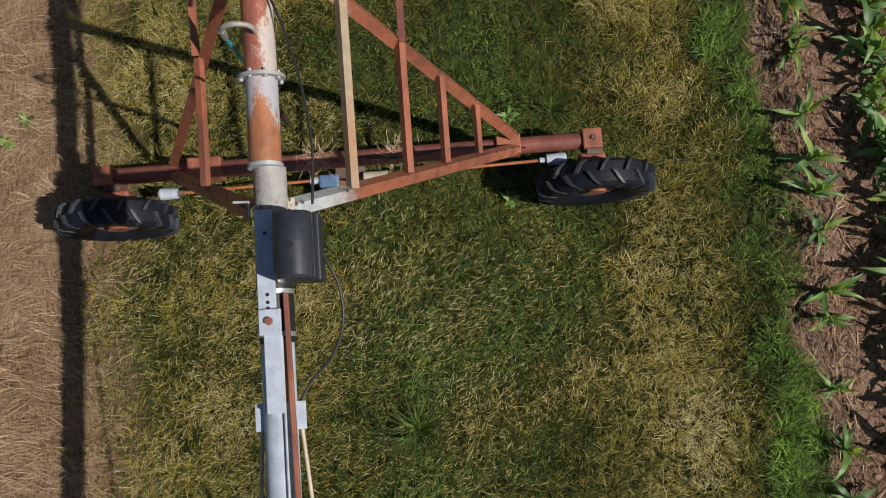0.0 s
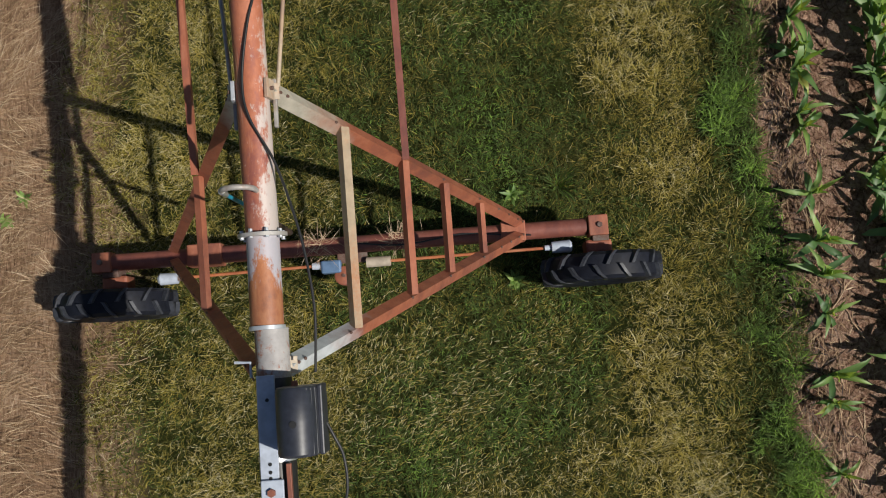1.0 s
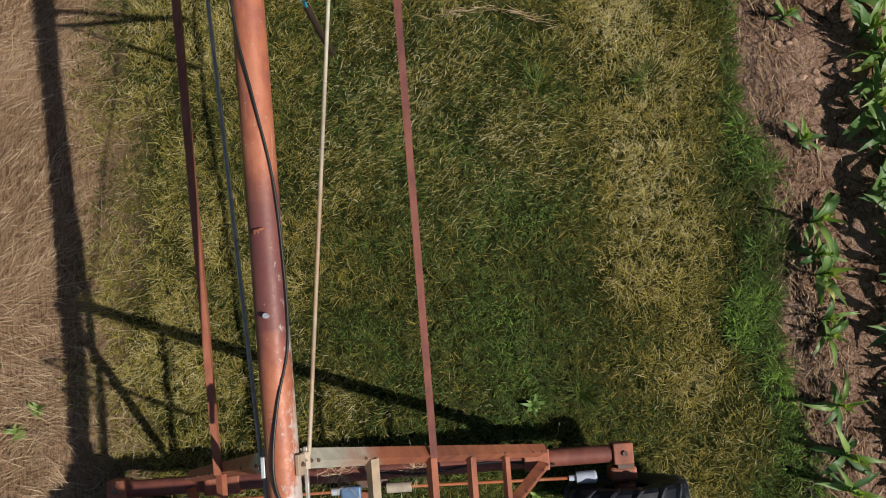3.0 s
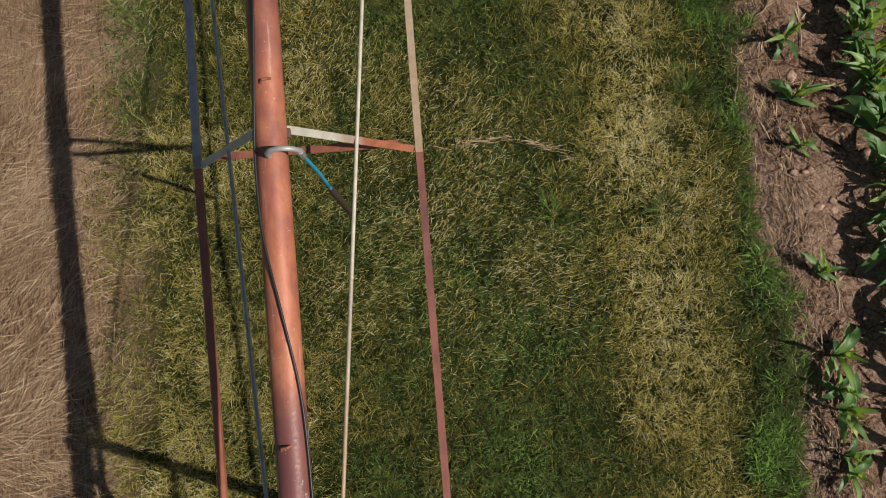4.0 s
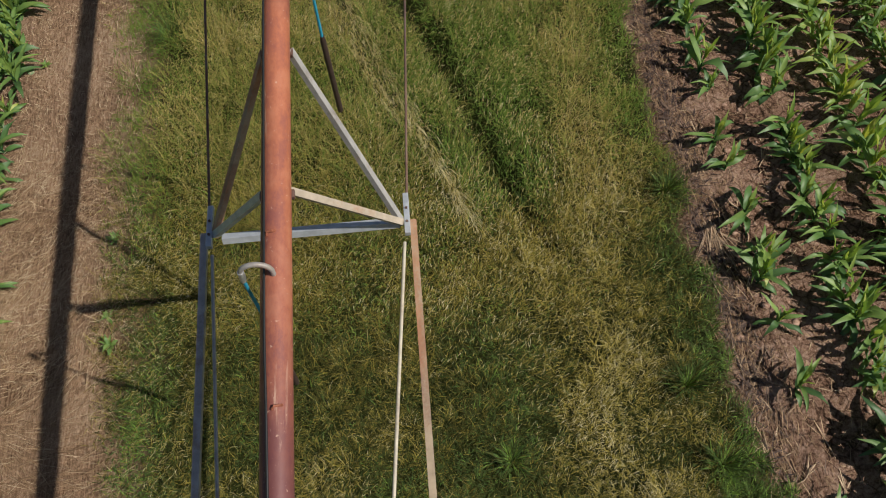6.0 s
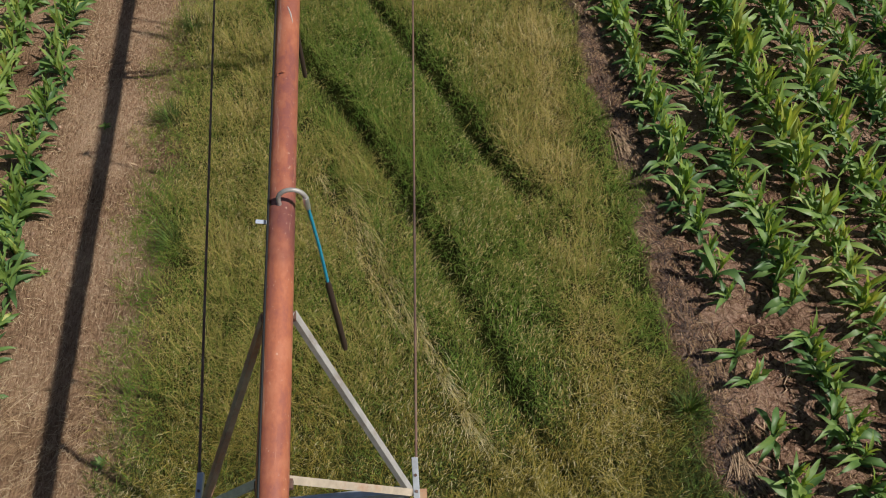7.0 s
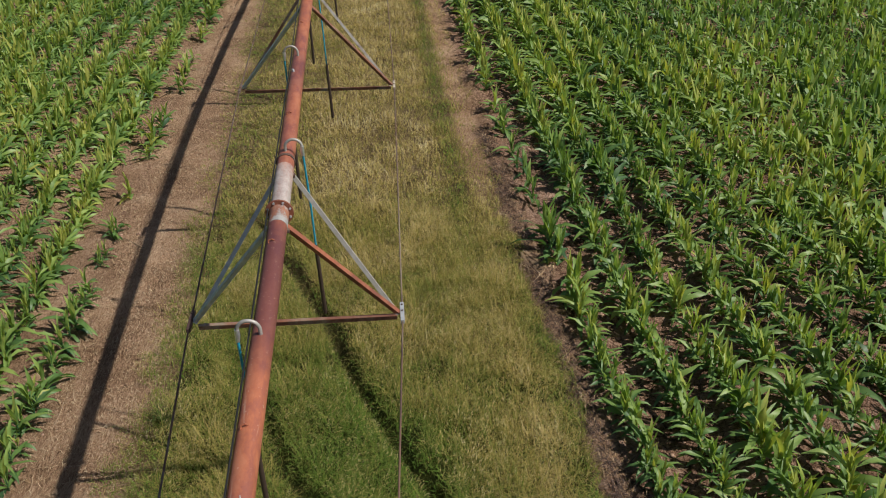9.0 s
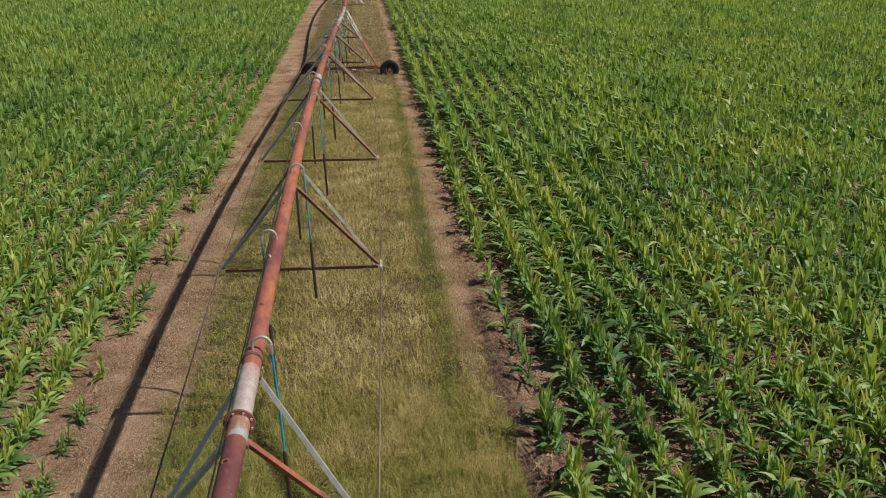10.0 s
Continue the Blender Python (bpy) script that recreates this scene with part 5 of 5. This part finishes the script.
# power cable winding along the pipe
cable = thing("power_cable", "black power cable lying along the rusty pipe", "cable", (-1.0, 1.3, 4.0))
pts = []
for y, ang, r in ((64, -70, 0.1), (30, -70, 0.1), (20, -68, 0.1), (12, -50, 0.098), (9, -34, 0.098), (8.3, -30, 0.098), (7.8, -22, 0.098), (6.85, -14, 0.1), (6.2, -30, 0.1), (5.7, -50, 0.1), (5.25, -38, 0.1), (4.8, 5, 0.1),
                  (4.35, 45, 0.1), (3.9, 62, 0.1), (3.4, 58, 0.1), (3.05, 10, 0.1), (2.72, -18, 0.1), (2.5, -5, 0.1), (2.25, 50, 0.13), (2.0, 62, 0.2), (1.7, 66, 0.27), (1.35, 68, 0.31), (1.0, 66, 0.30)):
    pts.append(on_pipe(max(y, 1.8), ang, r + 0.012) + Vector((0, min(0, y - 1.8), 0)))


def smooth_line(p, n=6):
    out = []
    for i in range(len(p) - 1):
        a, b, c, d = p[max(i - 1, 0)], p[i], p[i + 1], p[min(i + 2, len(p) - 1)]
        for k in range(n):
            t = k / n
            out.append(0.5 * ((2 * b) + (c - a) * t + (2 * a - 5 * b + 4 * c - d) * t * t + (3 * b - a - 3 * c + d) * t ** 3))
    return out + [p[-1]]


part("cable_run", tube(smooth_line(pts), 0.0082, 8), M_CABLE, cable, "", 60)
loop = [Vector(p) for p in ((-0.68, 0.75, 4.12), (-0.62, 0.62, 4.1), (-0.58, 0.5, 4.06), (-0.58, 0.3, 4.02), (-0.66, 0.12, 3.98), (-0.78, 0.0, 3.96), (-0.88, -0.15, 3.95))]
part("cable_loop", tube(smooth_line(loop), 0.009, 8), M_CABLE, cable, "", 60)

# control box: a black domed cover lying beside the pipe joint
cover = thing("control_box", "black plastic domed control box beside the pipe joint", "control box", (-0.8, 0.75, 4.1))
bm = bmesh.new()
prof = []
for k in range(13):
    a = math.pi * k / 12
    prof.append((-0.797 - 0.112 * math.cos(a), 4.27 + 0.14 * math.sin(a) ** 0.8))
prof += [(-0.685, 4.04), (-0.909, 4.04)]
rings = []
for y, k in ((0.555, 0.94), (0.57, 1.0), (0.74, 1.015), (0.91, 1.0), (0.93, 0.94)):
    rings.append([bm.verts.new((-0.797 + (x + 0.797) * k, y, 4.15 + (z - 4.15) * k)) for x, z in prof])
for p, q in zip(rings, rings[1:]):
    for j in range(len(prof)):
        bm.faces.new((p[j], p[(j + 1) % len(prof)], q[(j + 1) % len(prof)], q[j]))
bm.faces.new(rings[0][::-1]), bm.faces.new(rings[-1])
part("cover", bm, M_BLACK, cover, "", 40)
part("lid_lip", box((-0.674, 0.742, 4.15), (0.03, 0.385, 0.2), None, 0.012), M_BLACK, cover)
for rx, rz in ((-0.725, 4.372), (-0.705, 4.35), (-0.69, 4.31)):
    part("seam", tube([(rx, 0.565, rz), (rx, 0.92, rz)], 0.006, 6), M_BLACK, cover)
part("badge", tube([(-0.80, 0.735, 4.405), (-0.80, 0.735, 4.416)], 0.02, 16), M_CABLE, cover)
part("hinge_bolt", bolt((-0.83, 0.945, 4.12), (0, 1, 0), 0.02, 0.03), M_RUST, cover)
part("mount_strap", box((-0.86, 0.75, 4.03), (0.1, 0.14, 0.02), None, 0.004), M_RUST, cover)

# neighbouring span: white pipe with its hinge arms and rubber boot
near_span = thing("white_irrigation_span", "white painted irrigation pipe hinged to the rusty span", "irrigation pipe", (-0.97, 0.2, 0))
PX, PZ = -0.972, 3.985
part("pipe_length", tube([(PX, 0.27, PZ), (PX, -2, PZ + 0.03), (PX + .01, -8, PZ + 0.35)], R_PIPE, 28), M_WHITE, near_span, "", 50)
part("rubber_boot", tube([(PX, 0.98, PZ), (PX, 0.60, PZ), (PX, 0.3, PZ), (PX, 0.22, PZ)], [0.104, 0.108, 0.108, 0.104], 24), M_CABLE, near_span, "black rubber coupling boot", 50)
for y in (0.52, 0.27):
    part("boot_clamp", tube([(PX, y - 0.014, PZ), (PX, y + 0.014, PZ)], 0.112, 24), M_CHROME, near_span, "bright hose clamp", 50)
part("pipe_stub", tube([(PX, 1.27, PZ), (PX, 0.94, PZ)], 0.1, 28), M_FLAKED, near_span, "scaly grey pipe end", 50)
part("hinge_arm", box((-1.0, 0.70, 4.095), (0.105, 0.60, 0.02), None, 0.004), M_WHITE, near_span, "white hinge arm with holes")
for y in (0.86, 0.50, 0.455, 0.42):
    part("arm_hole", tube([(-0.995, y, 4.102), (-0.995, y, 4.1075)], 0.011, 10), M_CABLE, near_span)
knuckle = part("hinge_knuckle", box((-0.985, 0.34, 4.117), (0.13, 0.15, 0.022), None, 0.008), M_WHITE, near_span)
part("hinge_bolt", bolt((-0.99, 0.345, 4.135), (0, 0, 1), 0.026, 0.022), M_RUST, knuckle, "rusty hexagon bolt")
part("hinge_arm", box((-0.975, 0.05, 4.095), (0.105, 0.46, 0.03), None, 0.005), M_WHITE, near_span)
part("rust_edge", box((-0.918, 0.06, 4.075), (0.02, 0.36, 0.03), None, 0.003), M_ORANGE, near_span, "rusted edge of the hinge arm")
part("cover_strip", box((-0.868, -1.0, 4.11), (0.028, 3.0, 0.035), Matrix.Rotation(radians(0.8), 4, "Z"), 0.004), M_RUST, near_span, "dark red flat strip along the pipe")
part("grey_cable", tube([(-0.925, 0.26, 4.10), (-0.925, -0.6, 4.105), (-0.92, -2, 4.13), (-0.91, -7.9, 4.46)], 0.008, 8), M_ZINC, near_span)
for s in (1, -1):
    part("rod_lug", box((PX + s * 0.105, -0.2, 3.99), (0.085, 0.16, 0.012), None, 0.003), M_WHITE, near_span, "white lug with bolt holes")
    part("truss_rod", tube([(PX + s * 0.11, -0.2, 3.97), (PX + s * 0.6, -6.5, 3.5)], 0.012, 8), M_ROD, near_span, "", 50)
part("strap", tube([(PX - 0.09, -0.72, PZ + .01), (PX - 0.06, -0.72, PZ + 0.075), (PX, -0.72, PZ + 0.1), (PX + 0.06, -0.72, PZ + 0.08), (PX + 0.1, -0.715, PZ + 0.09)], 0.006, 6), M_RUST, near_span, "dark red wire tie")


# ---- weeds and tufts ----
def tuft(x, y, n, length, tone, name, label):
    a = rng.uniform(0, 2 * np.pi, n)
    r = np.abs(rng.normal(0, 0.09, n))
    px, py = r * np.cos(a), r * np.sin(a)
    v, f, t = blades(px, py, length * rng.uniform(0.6, 1.2, n), rng.uniform(0.006, 0.011, n), rng.uniform(0.2, 1.2, n), a + rng.normal(0, 0.5, n),
                     np.clip(rng.normal(tone, 0.08, n), 0, 1), np.full(n, 0.0))
    ob = new(name, np_mesh(name, v, f, M_GRASS, tone=t))
    ob.location = Vector((x, y, float(ground_z(np.array(x), np.array(y))))) * S
    return tagged(ob, label, "grass tuft", "grass tufts")


for x, y, n, l in ((-0.33, -0.59, 240, 0.40), (1.36, 2.70, 160, 0.3), (2.75, 9.3, 260, 0.38), (2.95, 8.4, 220, 0.34), (2.4, 6.0, 160, 0.32), (0.7, 8.6, 160, 0.32),
                   (1.2, 6.0, 140, 0.3), (2.8, 7.3, 200, 0.36), (3.0, 11.8, 220, 0.38), (-3.3, 14.8, 140, 0.4), (-3.6, 17.2, 150, 0.42), (-3.5, 19.4, 140, 0.4)):
    tuft(x, y, n, l, 0.16, "grass_tuft", "fresh green grass tuft among dry grass")


def weed(x, y, size, seed):
    r = np.random.default_rng(seed)
    ob = thing("weed", "small broad-leaved green weed on dry straw", "weed", (x, y, float(ground_z(np.array(x), np.array(y)))), "weeds on the track")
    for k in range(11):
        v, f = leaf_strip(r, 0.02 + 0.004 * k, k * 2.4 + r.normal(0, 0.2), size * r.uniform(0.6, 1.1), size * 0.28, radians(r.uniform(10, 60)), radians(r.uniform(-30, 15)), 4, True)
        lf = new("leaf", np_mesh("leaf", v, f, M_CORN, tone=np.full(len(v), r.uniform(0.4, 0.75))))
        lf.parent = ob
    return ob


for k, (x, y, s) in enumerate(((-4.29, 2.97, 0.13), (-4.54, 2.75, 0.15), (-3.78, 11.69, 0.14), (-3.78, 10.67, 0.12), (-3.72, 10.3, 0.16), (0.86, 2.62, 0.15), (0.81, 1.72, 0.16), (-4.6, 17.2, 0.14), (-5.0, 14.5, 0.1))):
    weed(x, y, s, 500 + k)
